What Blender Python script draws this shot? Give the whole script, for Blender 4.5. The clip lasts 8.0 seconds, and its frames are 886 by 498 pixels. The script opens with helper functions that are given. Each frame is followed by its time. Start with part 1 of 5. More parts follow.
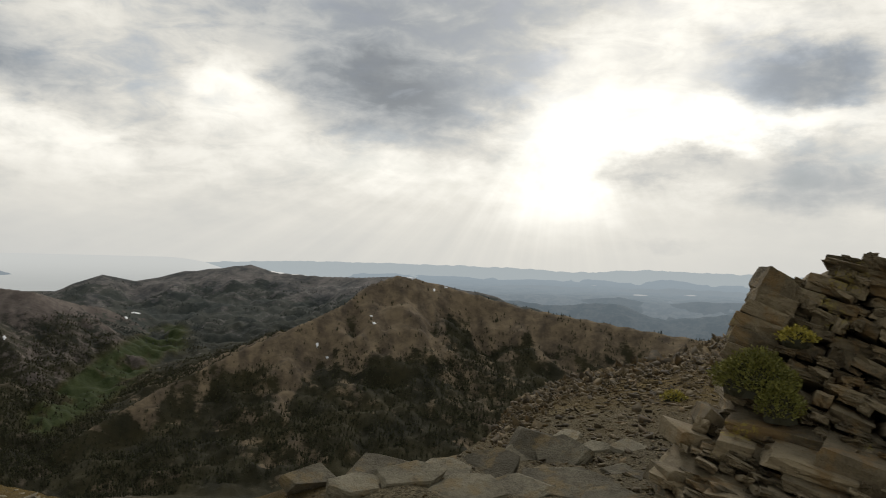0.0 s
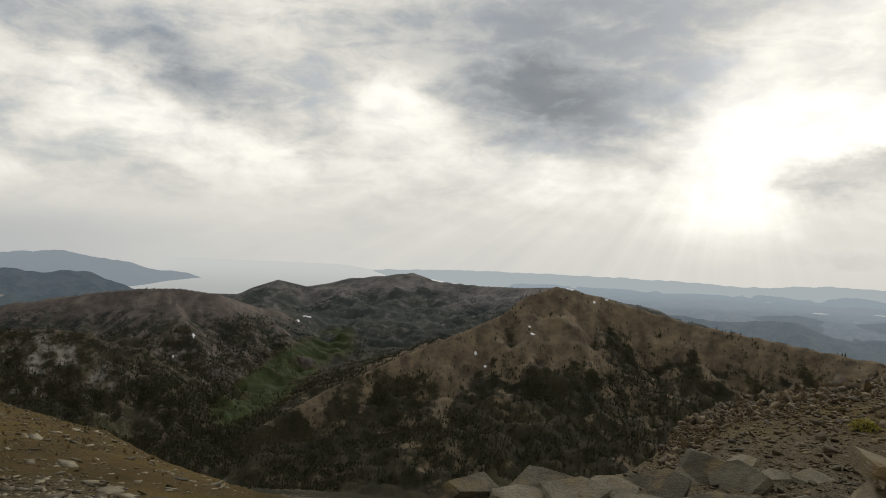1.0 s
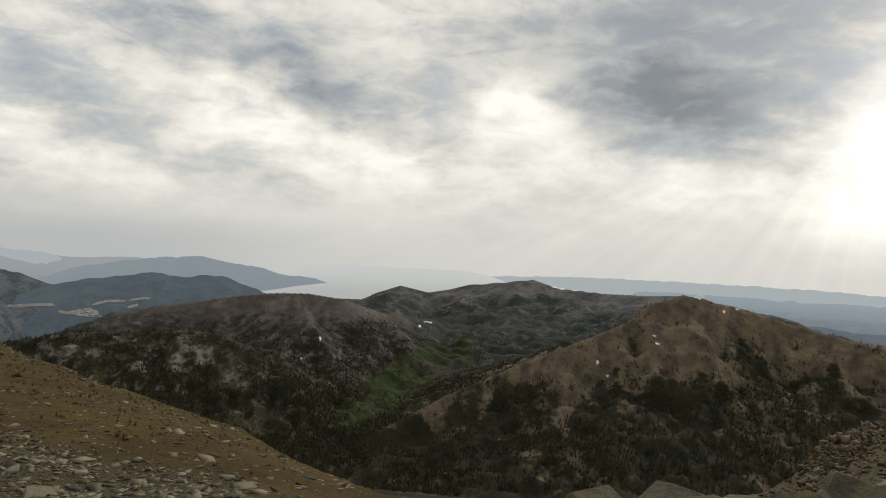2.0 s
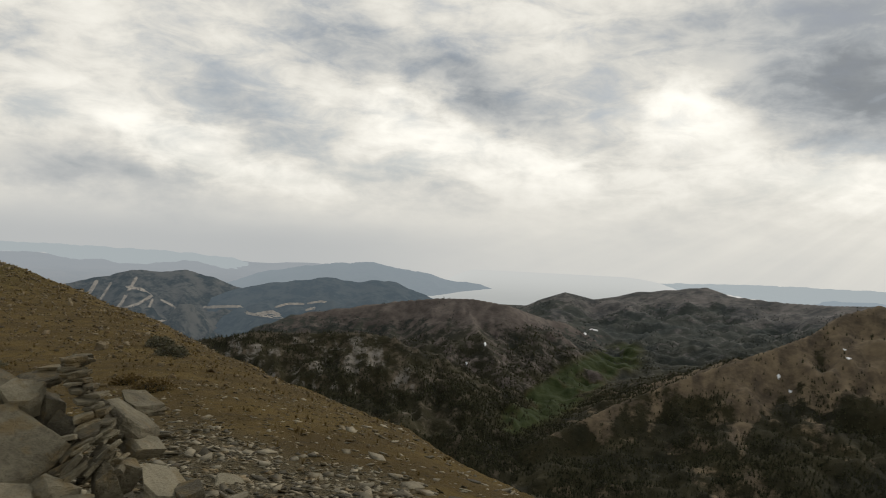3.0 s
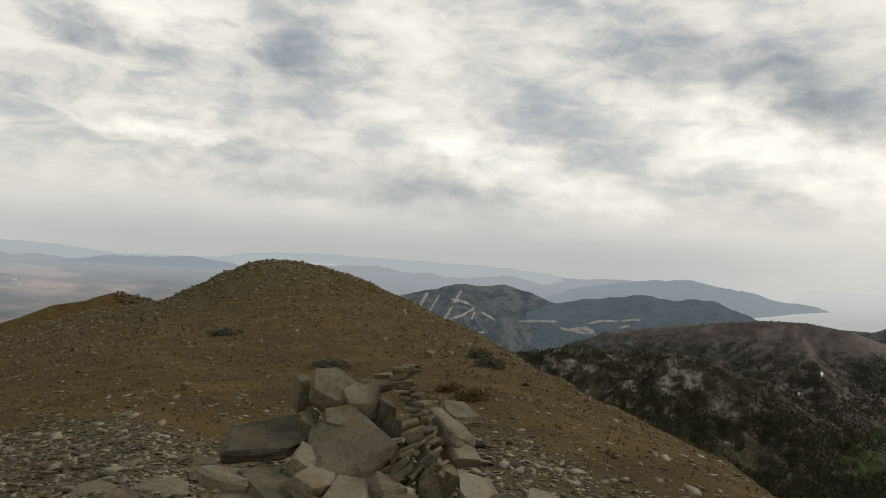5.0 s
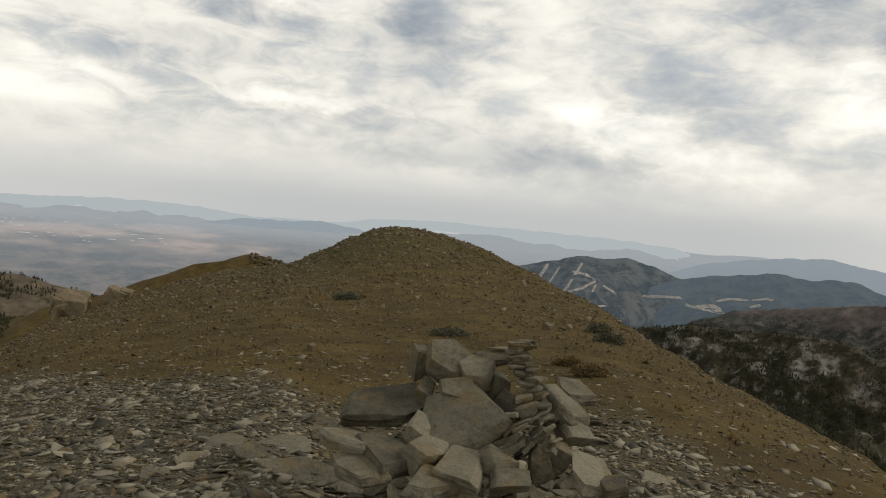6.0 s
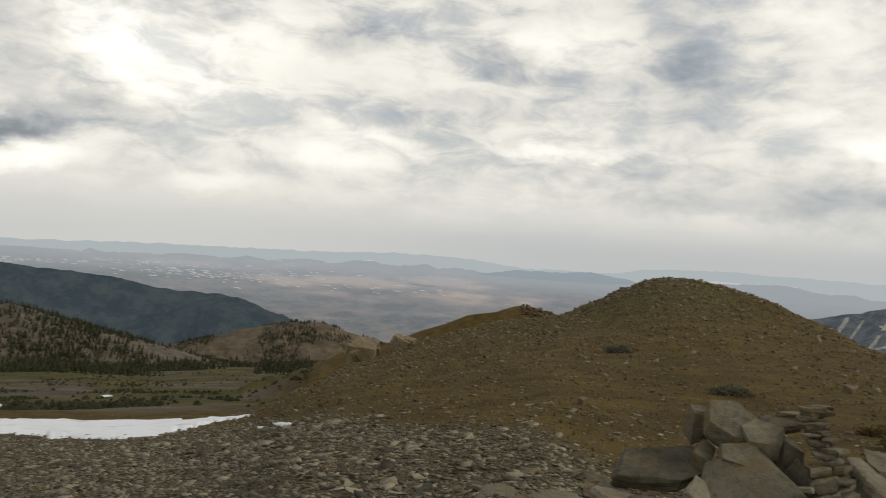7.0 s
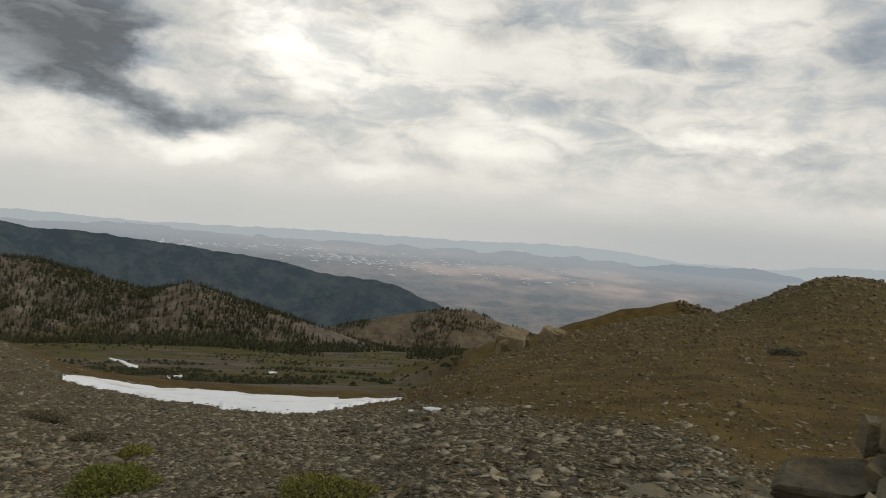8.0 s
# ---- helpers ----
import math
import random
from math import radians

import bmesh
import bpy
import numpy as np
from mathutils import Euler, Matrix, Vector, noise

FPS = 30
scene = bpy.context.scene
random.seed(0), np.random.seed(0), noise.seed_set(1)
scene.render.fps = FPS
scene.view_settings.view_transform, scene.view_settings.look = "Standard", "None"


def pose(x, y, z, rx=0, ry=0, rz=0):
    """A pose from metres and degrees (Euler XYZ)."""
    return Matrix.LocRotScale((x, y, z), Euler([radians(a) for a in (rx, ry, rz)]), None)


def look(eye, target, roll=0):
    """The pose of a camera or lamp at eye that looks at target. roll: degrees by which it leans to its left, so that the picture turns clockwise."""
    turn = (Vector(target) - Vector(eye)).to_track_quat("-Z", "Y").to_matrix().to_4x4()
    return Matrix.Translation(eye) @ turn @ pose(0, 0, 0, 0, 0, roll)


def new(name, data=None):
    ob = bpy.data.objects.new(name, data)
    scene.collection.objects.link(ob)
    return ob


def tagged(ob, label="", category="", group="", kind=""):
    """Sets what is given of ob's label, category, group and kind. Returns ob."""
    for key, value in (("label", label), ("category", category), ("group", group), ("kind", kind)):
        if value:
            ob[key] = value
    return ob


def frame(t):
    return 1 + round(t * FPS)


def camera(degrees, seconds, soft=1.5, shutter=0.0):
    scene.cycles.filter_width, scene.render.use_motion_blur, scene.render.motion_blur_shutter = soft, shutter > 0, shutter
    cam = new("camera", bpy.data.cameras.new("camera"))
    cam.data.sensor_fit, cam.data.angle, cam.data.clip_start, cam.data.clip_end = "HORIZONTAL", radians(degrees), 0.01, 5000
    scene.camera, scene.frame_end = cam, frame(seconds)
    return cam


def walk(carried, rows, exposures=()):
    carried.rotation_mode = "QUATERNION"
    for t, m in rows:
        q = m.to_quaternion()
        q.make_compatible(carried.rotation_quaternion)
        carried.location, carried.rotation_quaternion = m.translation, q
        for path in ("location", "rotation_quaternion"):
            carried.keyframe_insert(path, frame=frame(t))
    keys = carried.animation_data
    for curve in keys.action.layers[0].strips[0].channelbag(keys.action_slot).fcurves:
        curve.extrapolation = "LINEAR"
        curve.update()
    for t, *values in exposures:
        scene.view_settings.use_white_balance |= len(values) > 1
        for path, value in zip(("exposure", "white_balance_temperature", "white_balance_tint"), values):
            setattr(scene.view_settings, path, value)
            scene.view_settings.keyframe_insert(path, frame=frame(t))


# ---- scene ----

# ================= camera and its turn on the summit =================
cam = camera(60.0, 8.0, soft=1.0, shutter=0.2)
EYE = 1.6
# seconds, x, y, rise over the eye height, yaw, pitch, roll
ROWS = [
    (0.0, 0.000, 0.000, 0.00, 0.02, 0.14, -1.81),
    (0.5, -0.030, 0.005, 0.00, 6.01, 0.34, -2.46),
    (1.0, -0.055, 0.010, 0.00, 11.87, 0.45, -2.66),
    (2.3, -0.080, 0.030, 0.00, 24.57, 0.32, -2.80),
    (2.5, -0.082, 0.033, 0.00, 27.53, 0.14, -2.80),
    (3.0, -0.085, 0.040, 0.00, 33.06, 0.39, -2.81),
    (3.5, -0.085, 0.050, 0.00, 39.77, 0.32, -3.11),
    (4.0, -0.085, 0.060, 0.01, 46.48, 0.00, -2.70),
    (4.5, -0.085, 0.070, 0.02, 52.82, 0.50, -2.36),
    (5.0, -0.085, 0.080, 0.04, 56.22, 0.40, -3.25),
    (5.2, -0.085, 0.084, 0.04, 59.25, -0.32, -3.87),
    (6.3, -0.085, 0.100, 0.09, 68.80, -2.33, -4.51),
    (6.5, -0.085, 0.102, 0.09, 72.95, -1.72, -4.44),
    (7.0, -0.085, 0.110, 0.10, 85.25, -0.10, -3.60),
    (7.5, -0.085, 0.115, 0.10, 90.55, -0.61, -4.46),
    (8.0, -0.085, 0.120, 0.10, 96.55, -1.61, -4.58),
]
walk(cam, [(t, pose(x, y, EYE + up, 90 + pitch, roll, yaw)) for t, x, y, up, yaw, pitch, roll in ROWS],
     exposures=[(0.0, -0.03), (1.0, -0.08), (2.5, -0.06), (5.0, -0.03), (6.5, 0.10), (7.3, -0.03), (8.0, -0.06)])

# ================= sky and sun =================
SUN_BEARING, SUN_HEIGHT = 8.0, 36.0


def ways(bearing, height):
    """Unit vector to a bearing (degrees clockwise from +y) and a height over the horizon."""
    b, h = radians(bearing), radians(height)
    return Vector((math.sin(b) * math.cos(h), math.cos(b) * math.cos(h), math.sin(h)))


class Nodes:
    """Short hand for building node trees."""

    def __init__(self, tree):
        self.tree = tree
        tree.nodes.clear()

    def add(self, kind, **settings):
        n = self.tree.nodes.new(kind)
        for key, value in settings.items():
            if key == "op":
                n.operation = value
            elif key == "kind":
                n.noise_type = value
            elif key == "mix":
                n.blend_type = value
            elif key == "data":
                n.data_type = value
        return n

    def put(self, node, slot, value):
        if isinstance(value, bpy.types.NodeSocket):
            self.tree.links.new(value, node.inputs[slot])
        elif value is not None:
            node.inputs[slot].default_value = value

    def math(self, op, a, b=None, c=None, clamp=False):
        n = self.add("ShaderNodeMath", op=op)
        n.use_clamp = clamp
        for i, v in enumerate((a, b, c)):
            self.put(n, i, v)
        return n.outputs[0]

    def vec(self, op, a, b=None, scale=None):
        n = self.add("ShaderNodeVectorMath", op=op)
        self.put(n, 0, a)
        self.put(n, 1, b)
        if scale is not None:
            self.put(n, 3, scale)
        return n.outputs["Value"] if op in ("LENGTH", "DOT_PRODUCT", "DISTANCE") else n.outputs[0]

    def noise(self, vector, scale, detail=4.0, rough=0.55, distort=0.0, colour=False):
        n = self.add("ShaderNodeTexNoise")
        self.put(n, "Vector", vector)
        self.put(n, "Scale", scale)
        self.put(n, "Detail", detail)
        self.put(n, "Roughness", rough)
        self.put(n, "Distortion", distort)
        return n.outputs["Color" if colour else "Fac"]

    def step(self, value, low, high, out_low=0.0, out_high=1.0):
        n = self.add("ShaderNodeMapRange")
        n.interpolation_type = "SMOOTHSTEP"
        for i, v in enumerate((value, low, high, out_low, out_high)):
            self.put(n, i, v)
        return n.outputs[0]

    def blend(self, factor, a, b, mode="MIX"):
        n = self.add("ShaderNodeMix", data="RGBA", mix=mode)
        self.put(n, 0, factor)
        self.put(n, 6, (*a, 1) if isinstance(a, tuple) and len(a) == 3 else a)
        self.put(n, 7, (*b, 1) if isinstance(b, tuple) and len(b) == 3 else b)
        return n.outputs[2]

    def attribute(self, name, slot="Fac"):
        n = self.add("ShaderNodeAttribute")
        n.attribute_name = name
        return n.outputs[slot]


world = bpy.data.worlds.new("cloudy_sky")
scene.world = world
world.use_nodes = True
w = Nodes(world.node_tree)
direction = w.add("ShaderNodeTexCoord").outputs["Generated"]
split = w.add("ShaderNodeSeparateXYZ")
w.put(split, 0, direction)
dx, dy, dz = split.outputs
bearing = w.math("MULTIPLY", w.math("ARCTAN2", dx, dy), 57.2958)
height = w.math("MULTIPLY", w.math("ARCSINE", dz), 57.2958)
# cloud deck: flattened towards the horizon, its streets running away under the sun
deck = w.add("ShaderNodeCombineXYZ")
deck_b, deck_h = w.math("MULTIPLY", w.math("SUBTRACT", bearing, 8.0), 0.035), w.math("MULTIPLY", w.math("MAXIMUM", height, 0.0), 0.033)
lift = w.math("ADD", w.math("SINE", deck_h), 0.16)
w.put(deck, 0, w.math("DIVIDE", w.math("SINE", deck_b), lift))
w.put(deck, 1, w.math("DIVIDE", w.math("MULTIPLY", w.math("COSINE", deck_b), 0.8), lift))
deck = deck.outputs[0]
warp = w.vec("ADD", deck, w.vec("SCALE", w.vec("SUBTRACT", w.noise(deck, 1.1, 2, colour=True), (0.5, 0.5, 0.5)), scale=0.7))
big = w.noise(warp, 0.55, 3, 0.5)
mid = w.noise(warp, 1.5, 5, 0.58)
billow = w.add("ShaderNodeCombineXYZ")
w.put(billow, 0, w.math("MULTIPLY", bearing, 0.12))
w.put(billow, 1, w.math("MULTIPLY", height, 0.21))
billow = billow.outputs[0]
fine = w.noise(w.vec("ADD", billow, (1.7, 4.4, 0)), 3.0, 6, 0.6)
soft = w.noise(w.vec("ADD", billow, (5.2, 1.3, 0)), 0.9, 5, 0.55)
cloud = w.math("ADD", w.math("ADD", w.math("MULTIPLY", big, 0.30), w.math("MULTIPLY", soft, 0.32)), w.math("ADD", w.math("MULTIPLY", mid, 0.16), w.math("MULTIPLY", fine, 0.22)))
wobble_a = w.math("MULTIPLY", w.math("SUBTRACT", w.noise(billow, 1.3, 6, 0.62), 0.5), 10.0)
wobble_h = w.math("MULTIPLY", w.math("SUBTRACT", w.noise(w.vec("ADD", billow, (7.3, 2.1, 0)), 1.3, 6, 0.62), 0.5), 6.0)
wb, wh = w.math("ADD", bearing, wobble_a), w.math("ADD", height, wobble_h)
# dark and bright masses of the cloud deck: bearing, height, half width, half height, tilt, brightness
# over the lake
CLOUDS_LAKE = [
    (-2.4, 16.1, 13.9, 5.27, 2, -0.40), (-3.0, 10.3, 8.0, 3.16, -6, -0.34), (3.8, 7.6, 2.5, 1.27, 1, -0.15), (-28.5, 12.5, 7.2, 3.16, -3, -0.22),
    (-19.4, 16.1, 5.5, 1.69, 7, -0.10), (25.4, 12.4, 4.9, 2.03, -4, -0.40), (20.3, 15.2, 3.0, 0.93, -4, -0.22), (24.2, 5.7, 10.1, 1.90, -5, -0.27),
    (16.0, 6.9, 3.4, 1.10, -0, -0.18), (15.8, 0.7, 2.1, 0.59, 2, -0.10), (18.7, 9.0, 4.6, 1.52, 4, 0.42), (27.2, 9.6, 4.6, 0.84, 6, 0.22),
]
# round the sun
CLOUDS_SUN = [
    (8.2, 6.9, 4.0, 4.64, 1, 0.66), (10.4, 14.5, 2.5, 1.90, 18, 0.36), (18.4, 16.1, 6.3, 1.90, -4, 0.36), (3.3, 8.7, 1.9, 1.01, 1, 0.26),
    (13.9, 11.1, 3.8, 2.53, 29, 0.30), (-16.0, 11.7, 2.6, 2.19, 5, 0.50), (-14.1, 9.5, 2.5, 1.69, 4, 0.20), (-21.6, 8.0, 2.3, 1.18, 5, -0.30),
    (-25.6, 6.4, 3.8, 2.11, -17, 0.30), (-18.8, 9.5, 2.1, 1.27, 5, 0.14), (-5.9, 6.1, 5.9, 1.35, -6, 0.26),
]
# over the ski mountain
CLOUDS_SOUTH = [
    (-40.5, 15.2, 6.3, 2.62, -4, -0.24), (-49.3, 10.8, 5.9, 1.90, -30, -0.22), (-56.5, 4.7, 5.1, 2.03, -6, -0.17), (-30.0, 11.7, 4.6, 2.19, -16, -0.20),
    (-33.8, 4.7, 5.5, 1.10, -5, -0.12), (-53.6, 7.8, 4.6, 1.52, -32, 0.17), (-45.9, 4.5, 5.5, 1.35, -4, 0.16), (-34.9, 9.2, 4.6, 2.19, -26, 0.20),
    (-37.5, 11.6, 2.5, 1.27, -25, 0.10), (-25.5, 14.3, 3.4, 2.11, 11, 0.12), (-54.5, 13.0, 4.6, 1.69, -13, 0.12), (-39.5, 14.4, 11.0, 2.53, -22, -0.17),
    (-48.3, 9.1, 6.3, 1.43, -18, -0.10), (-56.5, 4.4, 10.1, 1.69, -7, -0.13), (-33.8, 9.2, 5.9, 2.19, -16, 0.20), (-52.4, 7.1, 6.3, 1.27, -12, 0.15),
]
# over the hill
CLOUDS_HILL = [
    (-80.0, 13.4, 3.8, 1.27, -7, -0.34), (-82.2, 14.3, 2.5, 1.01, 10, -0.16), (-76.4, 6.6, 7.0, 0.93, -1, -0.26), (-77.5, 7.5, 5.1, 0.51, -3, 0.18),
    (-43.5, 4.6, 4.6, 1.27, -9, 0.12), (-71.9, 12.7, 3.8, 2.11, -25, 0.14), (-62.5, 16.8, 5.1, 1.94, 5, 0.18), (-66.4, 12.5, 4.2, 1.43, -20, -0.10),
    (-60.1, 9.0, 5.5, 1.52, -17, 0.12), (-67.6, 4.4, 6.8, 1.01, -2, -0.12), (-91.3, 7.8, 3.8, 1.01, -0, 0.28), (-93.3, 6.1, 3.0, 0.76, -3, 0.22),
    (-84.3, 8.6, 4.6, 1.10, -3, -0.12), (-64.7, 4.9, 8.0, 1.52, -4, -0.12),
]
# over the desert
CLOUDS_DESERT = [
    (-123.1, 10.4, 8.6, 4.60, 1, -0.66), (-111.2, 7.4, 5.5, 1.10, 7, -0.26), (-119.1, 7.0, 4.6, 1.01, -3, -0.20), (-116.9, 9.7, 1.9, 2.32, 8, 0.34),
    (-124.0, 5.3, 4.6, 1.77, 8, 0.26), (-109.2, 12.4, 5.5, 2.53, -3, 0.36), (-114.9, 4.4, 3.2, 0.93, 6, 0.26), (-103.2, 3.7, 3.4, 0.84, 5, 0.14),
    (-102.1, 9.8, 5.1, 1.90, 5, 0.16), (-76.1, 14.9, 5.5, 1.43, -1, 0.12),
    (-92.8, 14.9, 2.5, 1.27, 3, -0.22), (-84.6, 10.3, 5.1, 0.93, 2, -0.14), (-68.7, 13.7, 5.5, 4.01, -2, -0.22), 
    (-77.7, 7.2, 5.1, 0.68, 2, 0.14), (-100.7, 13.9, 4.6, 1.69, 5, 0.12),
]
where_to = w.add("ShaderNodeCombineXYZ")
w.put(where_to, 0, wb)
w.put(where_to, 1, wh)
mass = None
DECK = [(CLOUDS_LAKE, 1.0), (CLOUDS_SUN, 0.54), (CLOUDS_SOUTH, 0.62), (CLOUDS_HILL, 0.55), (CLOUDS_DESERT, 1.0)]
for b, h, sb, sh_, tilt, amount in [(*row[:5], row[5] * share) for rows, share in DECK for row in rows]:
    lay = w.add("ShaderNodeMapping")
    lay.vector_type = "TEXTURE"
    w.put(lay, "Vector", where_to.outputs[0])
    w.put(lay, "Location", (b, h, 0.0))
    w.put(lay, "Rotation", (0.0, 0.0, radians(tilt)))
    w.put(lay, "Scale", (sb * 1.75, sh_ * 1.75, 1.0))
    ball = w.add("ShaderNodeTexGradient")
    ball.gradient_type = "SPHERICAL"
    w.put(ball, 0, lay.outputs[0])
    bump = w.step(ball.outputs["Fac"], 0.0, 0.92, 0.0, amount)
    mass = bump if mass is None else w.math("ADD", mass, bump)
puff_at = w.add("ShaderNodeCombineXYZ")
w.put(puff_at, 0, w.math("MULTIPLY", bearing, 0.11))
w.put(puff_at, 1, w.math("MULTIPLY", height, 0.27))
puff_base = w.noise(puff_at.outputs[0], 1.0, 2, 0.5)
puff = w.math("ADD", w.math("MULTIPLY", puff_base, 0.5), w.math("MULTIPLY", w.noise(w.vec("ADD", puff_at.outputs[0], (3.1, 5.7, 0)), 2.2, 6, 0.62, 0.6), 0.5))
puff_side = w.math("MULTIPLY", w.step(bearing, -50.0, -88.0, 0.65, 1.0), w.step(height, 2.0, 6.0, 0.3, 0.72))
cloud = w.math("ADD", w.math("MULTIPLY", cloud, w.math("SUBTRACT", 1.0, puff_side)), w.math("MULTIPLY", puff, puff_side))
texture = w.math("MULTIPLY", w.math("SUBTRACT", w.step(cloud, 0.385, 0.585), 0.45), w.math("MULTIPLY", w.step(height, 0.5, 7.0, 0.05, 0.36), w.step(bearing, -40.0, -60.0, 1.0, 0.78)))
glow = w.math("POWER", w.math("MAXIMUM", w.vec("DOT_PRODUCT", direction, ways(8.6, 8.0)), 0.0), 30.0)
overhead = w.step(height, 15.0, 36.0, 0.0, -0.42)
value = w.math("ADD", w.math("ADD", 0.715, texture), w.math("ADD", mass, w.math("ADD", overhead, w.math("MULTIPLY", glow, 0.16))))
ray_turn = w.math("MULTIPLY", w.math("ARCTAN2", w.math("SUBTRACT", bearing, 8.6), w.math("SUBTRACT", 13.0, height)), 9.0)
ray_line = w.add("ShaderNodeCombineXYZ")
w.put(ray_line, 0, ray_turn)
rays = w.math("MULTIPLY", w.math("SUBTRACT", w.noise(ray_line.outputs[0], 1.0, 3, 0.6), 0.5), 0.30)
rays = w.math("MULTIPLY", rays, w.math("MULTIPLY", w.step(height, 8.0, 4.0), w.math("MULTIPLY", w.step(bearing, -42.0, -24.0), w.step(bearing, 24.0, 6.0))))
value = w.math("MAXIMUM", w.math("ADD", value, rays), 0.16)
low = w.step(height, -1.5, 4.5, 1.0, 0.0)
value = w.math("ADD", w.math("MULTIPLY", value, w.math("SUBTRACT", 1.0, w.math("MULTIPLY", low, 0.55))), w.math("MULTIPLY", low, 0.33))
murk = w.math("MULTIPLY", w.step(height, 3.6, 0.0), w.math("MULTIPLY", w.step(bearing, -22.0, -46.0), w.step(bearing, -104.0, -72.0, 0.45, 1.0)))
value = w.math("ADD", w.math("MULTIPLY", value, w.math("SUBTRACT", 1.0, w.math("MULTIPLY", murk, 0.75))), w.math("MULTIPLY", murk, 0.355))
tint = w.step(value, 0.30, 0.80)
cloud_colour = w.blend(tint, (0.92, 0.98, 1.03), (1.03, 1.0, 0.915))
sky = w.add("ShaderNodeTexSky")
sky.sky_type, sky.sun_disc = "NISHITA", False
sky.sun_elevation, sky.sun_rotation = radians(SUN_HEIGHT), radians(SUN_BEARING)
gap = w.math("MULTIPLY", w.step(cloud, 0.52, 0.40), w.step(height, 2.0, 8.0, 0.0, 0.45))
behind = w.add("ShaderNodeBackground")
w.put(behind, "Color", sky.outputs[0])
w.put(behind, "Strength", 0.10)
front = w.add("ShaderNodeBackground")
w.put(front, "Color", cloud_colour)
w.put(front, "Strength", value)
join = w.add("ShaderNodeMixShader")
w.put(join, 0, w.math("MULTIPLY", gap, 0.5))
w.put(join, 1, front.outputs[0])
w.put(join, 2, behind.outputs[0])
w.put(w.add("ShaderNodeOutputWorld"), 0, join.outputs[0])

sun_data = bpy.data.lights.new("sun", "SUN")
sun_data.energy, sun_data.angle, sun_data.color = 1.5, radians(26), (1.0, 0.94, 0.84)
sun = new("sun", sun_data)
sun.matrix_world = look(ways(SUN_BEARING, SUN_HEIGHT) * 100, (0, 0, 0))

# ================= materials =================


def material(name, rough=0.9, spec=0.25):
    m = bpy.data.materials.new(name)
    m.use_nodes = True
    n = Nodes(m.node_tree)
    shader = n.add("ShaderNodeBsdfPrincipled")
    n.put(shader, "Roughness", rough)
    n.put(shader, "Specular IOR Level", spec)
    n.put(n.add("ShaderNodeOutputMaterial"), 0, shader.outputs[0])
    return m, n, shader


def relief(n, shader, amount, strength, distance):
    b = n.add("ShaderNodeBump")
    n.put(b, "Height", amount)
    n.put(b, "Strength", strength)
    n.put(b, "Distance", distance)
    n.put(shader, "Normal", b.outputs[0])


def rock_material(name, dark, pale, rust, lichen=0.0, big=True):
    """Split volcanic rock: two tones, iron stain, bedding, fine cracks and, if wanted, yellow lichen."""
    m, n, s = material(name, 0.85, 0.25)
    each = n.add("ShaderNodeObjectInfo").outputs["Random"]
    geo = n.add("ShaderNodeNewGeometry")
    isle, where = geo.outputs["Random Per Island"], geo.outputs["Position"]
    a = n.noise(where, 2.6, 6, 0.65)
    b = n.noise(where, 17.0, 6, 0.68)
    c = n.noise(where, 75.0, 3, 0.6)
    pick = n.math("FRACT", n.math("ADD", each, isle))
    t = n.math("ADD", n.math("MULTIPLY", a, 0.55), n.math("ADD", n.math("MULTIPLY", b, 0.45), n.math("MULTIPLY", pick, 0.26 if big else 0.42)))
    colour = n.blend(n.step(t, 0.40 if big else 0.48, 0.90 if big else 1.0), dark, pale)
    stain = n.math("MULTIPLY", n.step(n.noise(where, 4.1, 5, 0.65), 0.50, 0.66), 0.7)
    colour = n.blend(stain, colour, rust)
    colour = n.blend(n.step(b, 0.56, 0.70, 0.0, 0.6), colour, tuple(v * 0.4 for v in dark))
    rough_ = n.math("ADD", n.math("MULTIPLY", b, 0.7), n.math("MULTIPLY", c, 0.25))
    if big:
        bend = n.vec("ADD", where, n.vec("SCALE", n.noise(where, 3.0, 4, 0.6, colour=True), scale=0.45))
        cell = n.add("ShaderNodeTexVoronoi")
        cell.feature = "DISTANCE_TO_EDGE"
        n.put(cell, "Vector", n.vec("MULTIPLY", bend, (0.7, 0.7, 3.6)))
        n.put(cell, "Scale", 2.6)
        crack = n.step(cell.outputs["Distance"], 0.0, 0.028)
        colour = n.blend(n.math("MULTIPLY", n.math("SUBTRACT", 1.0, crack), n.step(a, 0.54, 0.70, 0.0, 0.10)), colour, tuple(v * 0.35 for v in dark))
        rough_ = n.math("ADD", rough_, n.math("MULTIPLY", crack, 0.10))
    if lichen:
        spots = n.math("MULTIPLY", n.step(n.noise(where, 1.9, 2, 0.5), 0.66, 0.72), n.step(n.noise(where, 22.0, 5, 0.7), 0.48, 0.56))
        colour = n.blend(n.math("MULTIPLY", spots, lichen), colour, (0.36, 0.29, 0.04))
    n.put(s, "Base Color", colour)
    relief(n, s, rough_, 0.8, 0.04 if big else 0.015)
    return m


ROCK = rock_material("weathered_grey_rock", (0.072, 0.061, 0.039), (0.285, 0.250, 0.168), (0.19, 0.135, 0.060))
CRAG = rock_material("brown_jointed_rock", (0.070, 0.055, 0.032), (0.270, 0.215, 0.130), (0.19, 0.118, 0.046), 0.45)
SCREE = rock_material("scree_slates", (0.050, 0.043, 0.027), (0.335, 0.292, 0.20), (0.18, 0.118, 0.045), 0.0, False)
RUBBLE = rock_material("reddish_brown_rubble", (0.038, 0.028, 0.014), (0.158, 0.118, 0.062), (0.140, 0.086, 0.032), 0.0, False)


